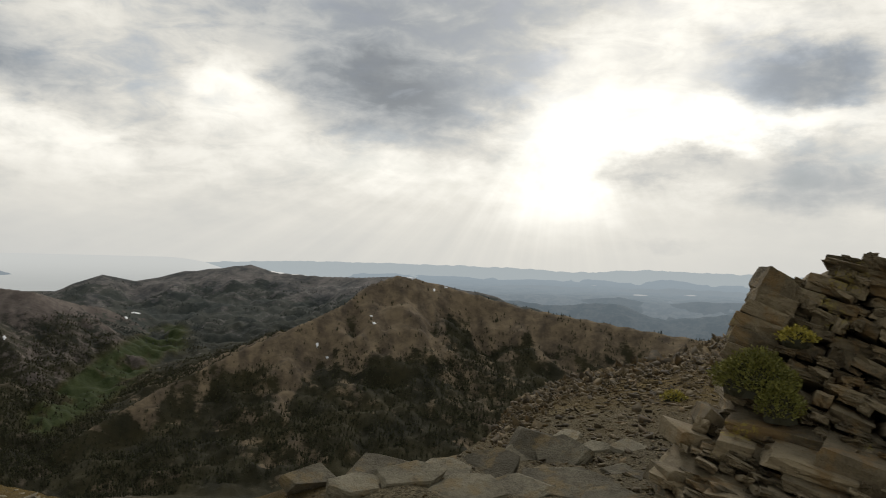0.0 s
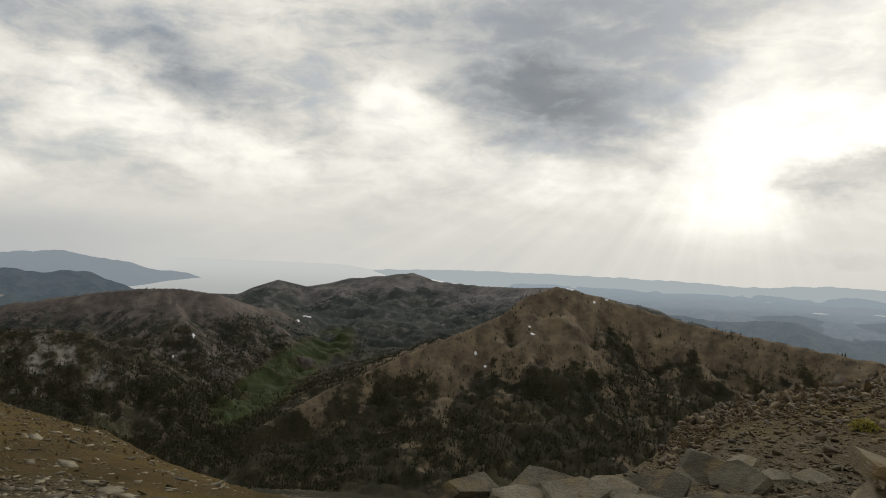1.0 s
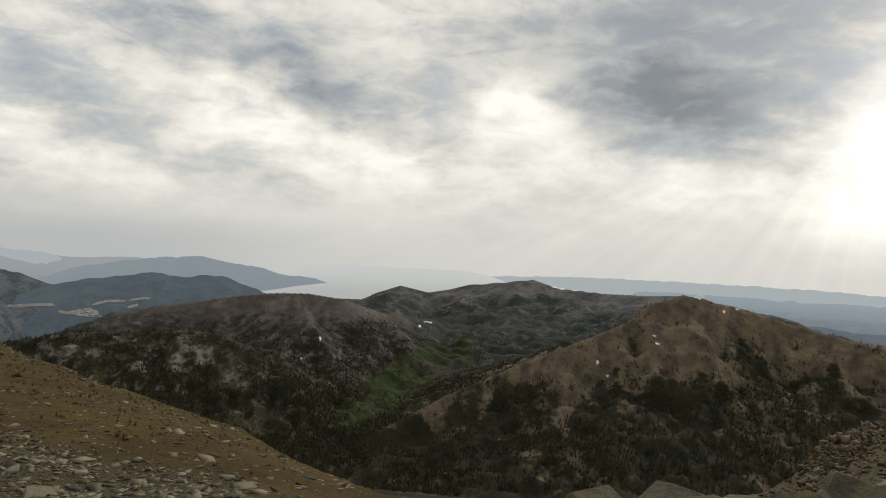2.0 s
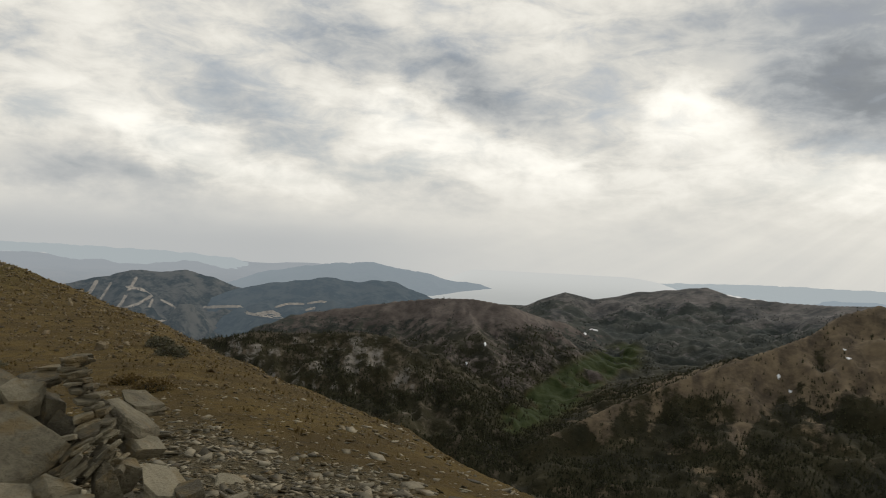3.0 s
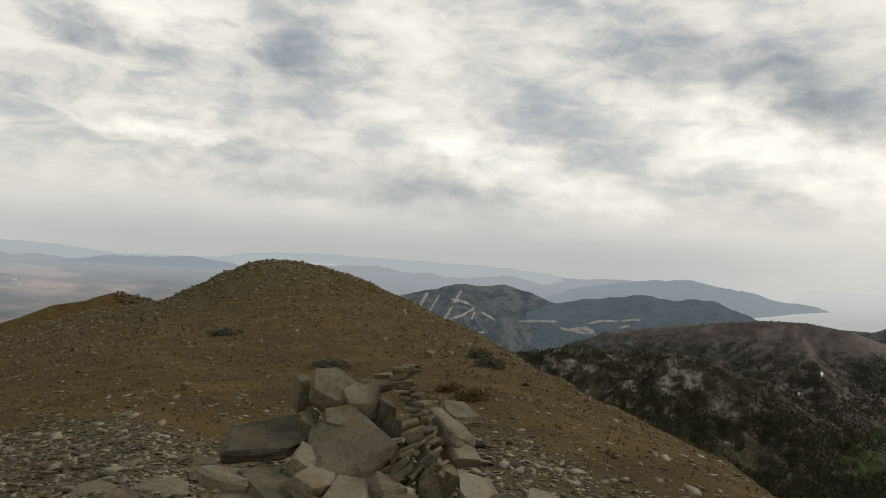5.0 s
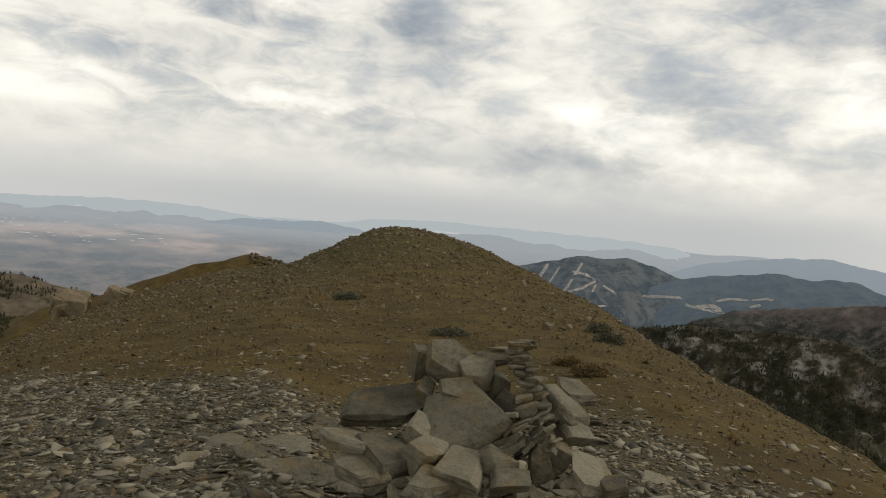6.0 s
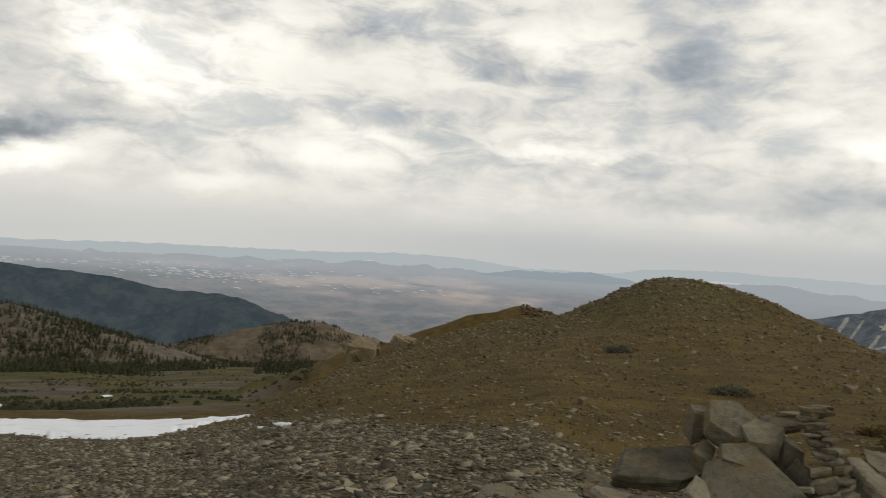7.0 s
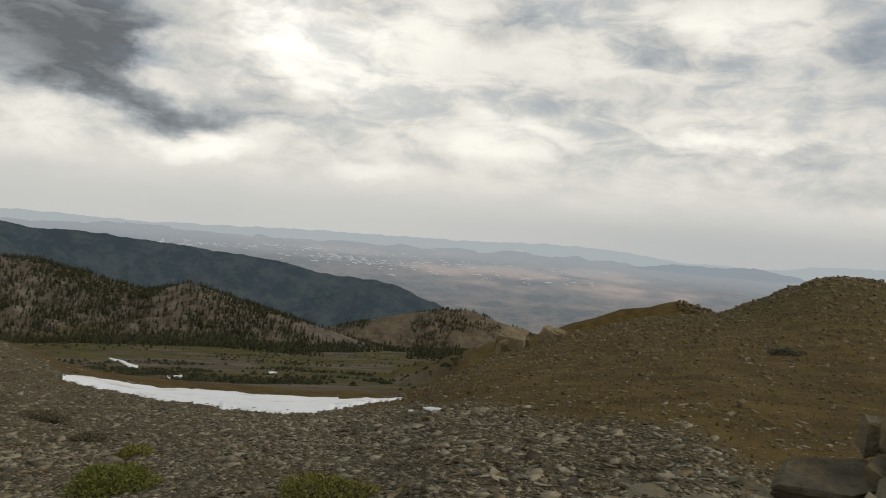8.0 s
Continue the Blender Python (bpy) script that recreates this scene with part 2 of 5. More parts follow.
def ground_material():
    m, n, s = material("mountain_ground", 0.95, 0.12)
    where = n.add("ShaderNodeNewGeometry").outputs["Position"]
    fine = n.noise(where, 9.0, 6, 0.65)
    gravel = n.noise(where, 38.0, 4, 0.7)
    patch = n.noise(where, 0.55, 5, 0.6)
    wide = n.noise(where, 0.012, 6, 0.6)
    middle = n.noise(where, 0.06, 6, 0.65)
    soil = n.blend(n.step(patch, 0.35, 0.68), (0.076, 0.050, 0.013), (0.128, 0.086, 0.022))
    soil = n.blend(n.step(fine, 0.52, 0.72, 0.0, 0.6), soil, (0.075, 0.048, 0.022))
    speck = n.noise(where, 3.1, 6, 0.75)
    soil = n.blend(n.step(speck, 0.54, 0.64, 0.0, 0.75), soil, (0.045, 0.032, 0.017))
    soil = n.blend(n.step(gravel, 0.62, 0.72, 0.0, 0.7), soil, (0.22, 0.18, 0.11))
    stones = n.blend(n.step(gravel, 0.35, 0.65), (0.036, 0.030, 0.017), (0.175, 0.145, 0.088))
    near = n.blend(n.math("MULTIPLY", n.attribute("scree"), n.step(patch, 0.2, 0.6, 0.65, 1.0)), soil, stones)
    near = n.blend(n.math("MULTIPLY", n.attribute("moss"), n.step(fine, 0.35, 0.6)), near, (0.080, 0.080, 0.026))
    streaks = n.math("ADD", n.math("MULTIPLY", n.attribute("ribs"), 0.5), n.math("MULTIPLY", n.step(middle, 0.32, 0.68), 0.5))
    slope = n.blend(n.step(middle, 0.35, 0.65), (0.078, 0.064, 0.044), (0.14, 0.112, 0.078))
    slope = n.blend(n.math("MULTIPLY", n.attribute("granite"), n.step(n.math("ADD", n.math("MULTIPLY", middle, 0.7), n.math("MULTIPLY", n.attribute("ribs"), 0.3)), 0.50, 0.66)), slope, (0.24, 0.218, 0.186))
    slope = n.blend(n.attribute("tan"), slope, n.blend(streaks, (0.072, 0.056, 0.040), (0.225, 0.170, 0.104)))
    slope = n.blend(n.attribute("rust"), slope, n.blend(streaks, (0.078, 0.064, 0.056), (0.178, 0.147, 0.125)))
    # long ridge greyed and lightened in its base colour, standing in for haze
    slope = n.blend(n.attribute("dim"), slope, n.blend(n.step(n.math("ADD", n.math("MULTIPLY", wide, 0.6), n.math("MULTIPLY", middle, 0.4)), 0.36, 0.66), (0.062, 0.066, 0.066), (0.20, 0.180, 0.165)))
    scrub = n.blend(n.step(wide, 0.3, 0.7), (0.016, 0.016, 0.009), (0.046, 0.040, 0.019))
    # farther scrub painted bluer and paler, as haze would make it
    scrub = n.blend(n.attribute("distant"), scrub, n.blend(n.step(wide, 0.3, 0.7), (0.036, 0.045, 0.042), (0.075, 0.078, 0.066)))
    cover = n.math("ADD", n.noise(where, 0.035, 6, 0.7), n.math("MULTIPLY", n.math("SUBTRACT", n.attribute("wood"), 0.72), 0.42))
    slope = n.blend(n.math("MULTIPLY", n.step(n.attribute("wood"), 0.0, 0.15), n.step(cover, 0.32, 0.50)), slope, scrub)
    grass = n.blend(n.step(middle, 0.3, 0.7), (0.050, 0.047, 0.008), (0.105, 0.088, 0.016))
    grass = n.blend(n.step(n.noise(where, 0.16, 6, 0.75), 0.48, 0.62, 0.0, 0.75), grass, (0.020, 0.022, 0.009))
    grass = n.blend(n.step(n.noise(where, 0.035, 6, 0.7), 0.57, 0.65, 0.0, 0.8), grass, (0.130, 0.098, 0.046))
    grass = n.blend(n.attribute("lush"), grass, n.blend(n.step(middle, 0.3, 0.7), (0.027, 0.040, 0.012), (0.048, 0.060, 0.020)))
    slope = n.blend(n.attribute("meadow"), slope, grass)
    n.put(s, "Base Color", n.blend(n.attribute("far"), near, slope))
    rough_far = n.math("MULTIPLY", n.math("MULTIPLY", n.attribute("far"), middle), 3.0)
    rough_near = n.math("ADD", n.math("MULTIPLY", gravel, 0.04), n.math("ADD", n.math("MULTIPLY", fine, 0.08), n.math("MULTIPLY", speck, 0.10)))
    relief(n, s, n.math("ADD", rough_far, rough_near), 0.7, 1.0)
    return m


GROUND = ground_material()


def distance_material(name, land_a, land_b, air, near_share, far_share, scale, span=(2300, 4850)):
    """Far country as a backdrop, its bright haze painted as emission: the farther, the paler."""
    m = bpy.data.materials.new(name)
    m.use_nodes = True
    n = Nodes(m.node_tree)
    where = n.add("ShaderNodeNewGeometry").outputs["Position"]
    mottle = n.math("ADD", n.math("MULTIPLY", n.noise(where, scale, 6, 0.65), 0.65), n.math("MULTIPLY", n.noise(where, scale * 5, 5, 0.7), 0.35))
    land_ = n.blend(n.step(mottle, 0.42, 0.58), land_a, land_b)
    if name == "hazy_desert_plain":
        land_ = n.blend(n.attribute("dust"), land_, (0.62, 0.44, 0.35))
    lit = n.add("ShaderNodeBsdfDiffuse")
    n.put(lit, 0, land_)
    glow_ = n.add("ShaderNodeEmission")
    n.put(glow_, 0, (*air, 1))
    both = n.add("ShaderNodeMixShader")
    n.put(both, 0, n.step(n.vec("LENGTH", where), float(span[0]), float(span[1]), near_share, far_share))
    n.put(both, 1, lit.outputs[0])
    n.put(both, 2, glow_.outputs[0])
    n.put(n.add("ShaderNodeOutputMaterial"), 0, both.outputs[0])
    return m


# emission colours of the painted haze, mixed over each kind of far land
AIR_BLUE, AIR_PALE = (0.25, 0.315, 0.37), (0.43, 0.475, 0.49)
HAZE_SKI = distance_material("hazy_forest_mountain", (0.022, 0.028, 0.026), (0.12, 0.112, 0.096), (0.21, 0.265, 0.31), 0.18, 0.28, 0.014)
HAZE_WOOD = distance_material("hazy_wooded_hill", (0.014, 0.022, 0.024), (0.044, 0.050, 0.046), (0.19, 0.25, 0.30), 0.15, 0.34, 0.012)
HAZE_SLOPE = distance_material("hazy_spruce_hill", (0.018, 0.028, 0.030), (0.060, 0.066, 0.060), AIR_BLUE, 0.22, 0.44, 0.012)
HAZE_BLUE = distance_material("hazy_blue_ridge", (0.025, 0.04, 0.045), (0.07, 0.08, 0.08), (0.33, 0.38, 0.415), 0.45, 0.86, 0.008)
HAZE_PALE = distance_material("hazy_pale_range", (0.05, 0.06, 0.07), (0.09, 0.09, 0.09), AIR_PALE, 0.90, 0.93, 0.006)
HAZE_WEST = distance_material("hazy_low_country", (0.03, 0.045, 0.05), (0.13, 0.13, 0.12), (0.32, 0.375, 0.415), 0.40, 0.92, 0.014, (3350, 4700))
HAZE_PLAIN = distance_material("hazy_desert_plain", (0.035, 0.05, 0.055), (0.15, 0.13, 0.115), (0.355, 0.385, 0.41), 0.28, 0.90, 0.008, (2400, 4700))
# pale roofs of the city, and the painted glint of far ponds
HAZE_ROOFS_GLINTS = distance_material("hazy_roofs_and_glints", (0.55, 0.55, 0.53), (0.85, 0.85, 0.83), (0.47, 0.48, 0.48), 0.5, 0.85, 0.05, (2500, 4500))
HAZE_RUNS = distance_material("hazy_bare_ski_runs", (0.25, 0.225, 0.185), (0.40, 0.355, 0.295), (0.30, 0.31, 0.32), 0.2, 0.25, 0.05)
# silver sheen of the lake is painted with its haze, nothing is reflected
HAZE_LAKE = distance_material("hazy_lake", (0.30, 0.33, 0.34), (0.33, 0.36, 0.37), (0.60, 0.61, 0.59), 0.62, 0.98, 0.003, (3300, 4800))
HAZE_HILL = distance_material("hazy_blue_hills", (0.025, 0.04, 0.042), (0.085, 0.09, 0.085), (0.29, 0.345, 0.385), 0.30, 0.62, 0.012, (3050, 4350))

# ================= the shape of the land =================
LATTICE = np.random.RandomState(5).rand(257, 257) * 2 * np.pi


def perlin(x, y):
    xi, yi = np.floor(x).astype(int), np.floor(y).astype(int)
    fx, fy = x - xi, y - yi
    sx, sy = fx * fx * (3 - 2 * fx), fy * fy * (3 - 2 * fy)

    def corner(i, j):
        a = LATTICE[(xi + i) % 256, (yi + j) % 256]
        return np.cos(a) * (fx - i) + np.sin(a) * (fy - j)
    top = corner(0, 0) * (1 - sx) + corner(1, 0) * sx
    low_ = corner(0, 1) * (1 - sx) + corner(1, 1) * sx
    return (top * (1 - sy) + low_ * sy) * 1.5


def fbm(x, y, size, octaves=4, gain=0.5):
    total, amount, x, y = 0, 1.0, x / size, y / size
    for i in range(octaves):
        total = total + amount * perlin(x + 13.7 * i, y - 9.2 * i)
        x, y, amount = x * 2.03, y * 2.03, amount * gain
    return total


def along(table, column, bearing_deg):
    """Smooth curve through one column of a table whose first column is the bearing."""
    xs = np.array([row[0] for row in table], float)
    ys = np.array([row[column] for row in table], float)
    i = np.clip(np.searchsorted(xs, bearing_deg) - 1, 0, len(xs) - 2)
    slopes = np.gradient(ys, xs)
    span = xs[i + 1] - xs[i]
    u = np.clip((bearing_deg - xs[i]) / span, 0, 1)
    a, b = ys[i], ys[i + 1]
    lo, hi = slopes[i] * span * 0.7, slopes[i + 1] * span * 0.7
    return a * (1 + 2 * u) * (1 - u) ** 2 + lo * u * (1 - u) ** 2 + b * u * u * (3 - 2 * u) + hi * u * u * (u - 1)


# the summit's brink all round: bearing, distance, angle under the eye, height half way out, fall beyond
BRINK_EAST = [
    (-180, 30, -4.0, -1.2, 0.30), (-150, 32, -5.0, -1.8, 0.30), (-135, 36, -7.0, -2.6, 0.30), (-126, 40, -9.6, -3.4, 0.30),
    (-121, 42, -11.6, -4.0, 0.30), (-113, 45, -12.6, -4.3, 0.32), (-103, 46, -12.9, -4.2, 0.32), (-98, 50, -12.4, -4.2, 0.32),
    (-95, 62, -11.0, -4.6, 0.35), (-91, 78, -8.9, -5.0, 0.35), (-86, 92, -6.9, -5.0, 0.40), (-80, 98, -5.0, -4.2, 0.45),
    (-76.4, 96, -4.35, -3.6, 0.5), (-73.6, 94, -3.05, -3.2, 0.5), (-71.5, 92, -1.95, -2.9, 0.5), (-70, 90, -1.32, -2.7, 0.5),
    (-67.3, 90, -1.0, -2.5, 0.5), (-63.3, 85, -1.77, -2.5, 0.55), (-59.5, 76, -3.15, -2.5, 0.6), (-55, 60, -5.0, -2.2, 0.6),
]
BRINK_WEST = [
    (-48, 38, -8.3, -1.6, 0.6), (-42.6, 26, -10.4, -1.2, 0.65), (-36, 17.5, -12.9, -0.8, 0.7), (-30, 12, -15.8, -0.5, 0.8),
    (-24, 8.4, -17.8, -0.25, 0.9), (-17, 6.4, -18.8, -0.1, 0.9), (-8, 5.6, -17.1, -0.02, 0.9), (0, 5.9, -15.6, -0.01, 0.9),
    (3.5, 7.6, -13.9, -0.02, 0.9), (6, 12, -11.0, -0.2, 0.8), (11, 18, -8.75, -0.35, 0.7), (17, 25, -7.1, -0.5, 0.6),
    (20.5, 29, -5.7, -0.5, 0.6), (28, 30, -5.2, -0.4, 0.6), (45, 30, -4.5, -0.5, 0.5), (90, 30, -4.0, -0.8, 0.4),
    (180, 30, -4.0, -1.2, 0.30),
]
BRINK = BRINK_EAST + BRINK_WEST
# crests: bearing, distance, angle over the eye; then steepness, spread of the foot, gully size
CRESTS = {
    "main": ([(-26.5, 1120, -13.8), (-24.9, 1140, -12.9), (-20, 1220, -10.2), (-14.2, 1290, -7.35), (-10.3, 1330, -5.7), (-7, 1400, -4.05),
              (-5.2, 1450, -2.6), (-3.2, 1480, -1.85), (-1, 1490, -2.3), (1.6, 1500, -2.9), (6.1, 1480, -4.0), (10.9, 1450, -4.7),
              (16.9, 1420, -5.5), (22, 1400, -5.9), (40, 1400, -6.5)], 0.78, 620, 70, 0.30),
    "spur": ([(-3, 1480, -2.5), (-2.5, 1330, -6.2), (-1.5, 1230, -8.6), (0.5, 1130, -11.2)], 0.75, 500, 45, 0.30),
    "rib": ([(-10.3, 1330, -5.7), (-10.8, 1240, -8.8), (-11, 1160, -12)], 0.7, 500, 45, 0.30),
    "rust": ([(-44, 2050, -4.9), (-36.8, 2000, -3.7), (-33.2, 1950, -3.27), (-30.6, 1900, -3.2), (-28, 1850, -3.55), (-25.3, 2000, -4.35),
              (-21.3, 2150, -4.8), (-20, 2100, -5.6)], 0.62, 700, 90, 0.28),
    "rust_spur": ([(-31.2, 1900, -3.6), (-30.2, 1700, -5.6), (-28.5, 1560, -8.0)], 0.6, 600, 60, 0.35),
    "granite": ([(-58, 1500, -8.0), (-50.4, 1480, -6.9), (-46.6, 1450, -6.25), (-42.7, 1450, -6.2), (-38.8, 1430, -6.05), (-36.3, 1400, -6.3),
                 (-33.5, 1380, -8.0), (-30.5, 1330, -10.2)], 0.65, 520, 60, 0.45),
    "long": ([(-30, 2600, -6.0), (-27.1, 2600, -3.9), (-25.5, 2600, -2.9), (-23.9, 2600, -2.33), (-21.8, 2600, -2.75), (-20.2, 2600, -2.45),
              (-18.8, 2600, -2.03), (-16.3, 2580, -1.73), (-14.1, 2560, -1.40), (-12.4, 2500, -1.95), (-8.9, 2450, -2.15), (-5.9, 2350, -2.15),
              (-3.4, 2250, -2.0), (4, 2200, -3.2)], 0.45, 700, 120, 0.30),
    "tree_hill": ([(-136, 640, -3.9), (-128, 660, -3.9), (-124.6, 680, -4.08), (-121.4, 700, -4.85), (-118.9, 700, -6.0), (-117.4, 690, -6.5)], 0.32, 2500, 30, 0.07),
    "tree_knoll": ([(-118, 640, -7.0), (-116.3, 650, -5.75), (-114.5, 650, -5.28), (-112.8, 650, -6.05), (-110.5, 650, -7.2), (-108, 650, -8.9)], 0.34, 2500, 30, 0.07),
    "dome": ([(-108, 880, -9.3), (-104.8, 900, -8.7), (-101.5, 910, -7.7), (-99, 900, -6.6), (-95.8, 900, -6.03), (-94.2, 900, -5.97),
              (-92.6, 900, -7.0), (-90.8, 900, -8.6), (-88, 900, -10.5)], 0.32, 2500, 35, 0.05),
    "knoll": ([(-90, 170, -8.6), (-88, 170, -7.25), (-83, 172, -4.85), (-79, 175, -3.7), (-77.5, 175, -3.98), (-76.3, 174, -4.75), (-73, 170, -6.5)], 0.42, 3000, 12, 0.1),
}
# valley floors: distance and angle under the eye, towards the lake side and towards the desert side
FLOOR_LAKE = [(60, -38), (300, -30), (700, -22), (1000, -17.2), (1250, -12.8), (1600, -9.3), (2000, -6.9), (2600, -4.9), (3300, -3.6), (4900, -2.9)]
FLOOR_SKI = [(60, -38), (300, -30), (700, -22), (1000, -17.2), (1250, -12.8), (1600, -9.6), (2000, -8.6), (2600, -8.0), (3300, -7.6), (4900, -6.0)]
FLOOR_WEST = [(60, -38), (300, -30), (700, -22), (1000, -17.2), (1250, -12.8), (1600, -10.5), (2000, -8.6), (2600, -7.4), (3300, -6.8), (4900, -5.0)]
FLOOR_DESERT = [(60, -12.75), (120, -12.1), (250, -10.9), (450, -9.7), (650, -9.2), (1000, -9.6), (1500, -9.6), (2200, -9.6), (3000, -9.0), (4900, -6.5)]


def drop(table, r):
    xs = np.log([row[0] for row in table])
    e = np.interp(np.log(np.maximum(r, 1.0)), xs, [row[1] for row in table])
    return EYE + r * np.tan(np.radians(e))


def smooth(a, low_, high):
    u = np.clip((a - low_) / (high - low_), 0, 1)
    return u * u * (3 - 2 * u)


def crest_field(x, y, crest):
    """Height of a ridge along its crest line, falling off to both sides with gullies."""
    points, steep, spread, gully, depth = crest
    b = np.radians([p[0] for p in points])
    r = np.array([p[1] for p in points], float)
    px, py, pz = r * np.sin(b), r * np.cos(b), EYE + r * np.tan(np.radians([p[2] for p in points]))
    best = np.full(x.shape, -1e4)
    away = np.full(x.shape, 1e4)
    ribs = fbm(np.degrees(np.arctan2(x, y)) * r.mean() * 0.0175, np.hypot(x, y) * 0.35, gully * 1.2, 4, 0.5)
    sharp = 0.45 - 1.5 * np.abs(fbm(x, y, gully * 2.0, 4, 0.5))
    rough_ = depth * (0.7 * fbm(x, y, gully * 1.3, 4, 0.5) - 1.0 * sharp + 1.0 * ribs)
    for i in range(len(points) - 1):
        ax, ay = px[i], py[i]
        ux, uy = px[i + 1] - ax, py[i + 1] - ay
        u = np.clip(((x - ax) * ux + (y - ay) * uy) / (ux * ux + uy * uy), 0, 1)
        d = np.hypot(x - ax - u * ux, y - ay - u * uy)
        d = d + np.minimum(d, 1.3 * gully) * rough_
        away = np.minimum(away, d)
        best = np.maximum(best, pz[i] + u * (pz[i + 1] - pz[i]) - steep * d / (1 + d / spread) - 0.3 * np.maximum(d - spread, 0))
    return best + np.minimum(away, 2 * gully) * 0.05 * fbm(x, y, gully * 0.4, 3, 0.5)


def soft_max(a, b, width):
    return np.maximum(a, b) + width * np.log1p(np.exp(-np.abs(a - b) / width))


def summit(x, y):
    """The stony summit, out to its brink and over it. Gives the height and the brink's distance."""
    r = np.hypot(x, y)
    b = np.degrees(np.arctan2(x, y))
    rb = along(BRINK, 1, b)
    zb = EYE + rb * np.tan(np.radians(along(BRINK, 2, b)))
    zm, fall = along(BRINK, 3, b), along(BRINK, 4, b)
    u = r / rb
    # parabola through the eye's foot, the half-way height and the brink
    inner = u * (4 * zm - zb) + u * u * (2 * zb - 4 * zm)
    over = np.maximum(r - rb, 0)
    outer = zb - fall * over * over / (over + 0.12 * rb + 1.0) - 0.0002 * over
    z = np.where(u < 1, inner, outer)
    return z, rb


def land(x, y, zones=None):
    r = np.hypot(x, y)
    b = np.degrees(np.arctan2(x, y))
    z, rb = summit(x, y)
    wild = np.clip((r - 3) / 30, 0, 1)
    z = z + 0.10 * wild * fbm(x, y, 4.0, 3) + 0.03 * fbm(x, y, 0.9, 3) * np.clip(r / 6, 0, 1) + 0.3 * np.clip((r - 40) / 60, 0, 1) * fbm(x, y, 14, 4)
    side = np.clip((b + 84) / 14, 0, 1)
    side = np.where((b > 60) | (b < -150), 0, side)
    west, ski = smooth(b, -1.0, 5.0), smooth(-b, 34.0, 40.0)
    floor_ = drop(FLOOR_DESERT, r) * (1 - side) + (drop(FLOOR_LAKE, r) * (1 - west - ski) + drop(FLOOR_WEST, r) * west + drop(FLOOR_SKI, r) * ski) * side
    floor_ = floor_ + np.clip((r - 100) / 800, 0, 1) * 7 * fbm(x, y, 190, 4, 0.42)
    floor_ = np.where(r < 45, -60, floor_)
    z = soft_max(z, floor_, 0.02 + np.clip((r - 60) / 200, 0, 1) * 3)
    for name in CRESTS:
        far_ = min(p[1] for p in CRESTS[name][0])
        near_ = 2.0 if far_ < 400 else 4.0
        sel = (r > far_ * 0.35)
        field = crest_field(x[sel], y[sel], CRESTS[name])
        if zones is not None:
            lead = smooth(field - z[sel], -near_, near_)
            for key in zones:
                zones[key][sel] *= 1 - lead
            zones[name][sel] = lead
        z[sel] = soft_max(z[sel], field, near_ * 0.4)
    return z


def sheet(name, bearings, ranges, heights, mat, layers=()):
    """A polar sheet of land; heights has a row for every range."""
    nb, nr = len(bearings), len(ranges)
    bb, rr = np.meshgrid(np.radians(bearings), ranges)
    co = np.stack([rr * np.sin(bb), rr * np.cos(bb), heights], -1).reshape(-1, 3)
    i, j = np.meshgrid(np.arange(nr - 1), np.arange(nb - 1), indexing="ij")
    q = np.stack([i * nb + j, i * nb + j + 1, (i + 1) * nb + j + 1, (i + 1) * nb + j], -1).reshape(-1, 4)
    q = q[:, ::-1]
    me = bpy.data.meshes.new(name)
    me.vertices.add(len(co))
    me.vertices.foreach_set("co", co.ravel())
    me.loops.add(q.size)
    me.loops.foreach_set("vertex_index", q.ravel().astype(np.int32))
    me.polygons.add(len(q))
    me.polygons.foreach_set("loop_start", np.arange(0, q.size, 4, dtype=np.int32))
    me.polygons.foreach_set("use_smooth", np.ones(len(q), bool))
    for key, values in layers:
        me.attributes.new(key, "FLOAT", "POINT").data.foreach_set("value", np.asarray(values, np.float32).ravel())
    me.update(calc_edges=True)
    me.materials.append(mat)
    return new(name, me)


BEARINGS = np.concatenate([np.arange(-180, -134, 2.0), np.arange(-134, 36, 0.15), np.arange(36, 181, 3.0)])
RANGES = np.concatenate([[0.05, 0.3], np.geomspace(0.6, 55, 150), np.geomspace(56.5, 780, 100), np.arange(788, 2000, 8.5), np.arange(2010, 2720, 14.0), [2800, 2950, 3300, 3800, 4400, 4950]])
gb, gr = np.meshgrid(BEARINGS, RANGES)
gx, gy = gr * np.sin(np.radians(gb)), gr * np.cos(np.radians(gb))
ZONES = {name: np.zeros_like(gx) for name in CRESTS}
gz = land(gx, gy, ZONES)
GRID_B, GRID_R = gb, gr


# where the wood ends on the near mountain: bearing, angle
TREELINE = [(-32, -13.6), (-26, -13.9), (-20, -11.7), (-15, -9.3), (-12.5, -9.7), (-10.7, -11.8), (-9.3, -10.0), (-6.6, -8.1), (-3, -7.6),
            (0, -6.7), (3, -6.9), (7, -7.4), (11, -8.0), (20, -8.4), (45, -8.4)]


def under_treeline(x, y, b, elev):
    """How far, in degrees, a place lies under the ragged edge of the wood."""
    return along(TREELINE, 1, b) + 1.3 * fbm(x, y, 90, 4, 0.65) + 1.9 * fbm(b * 24.4, np.hypot(x, y) * 0.16, 40, 4) - elev


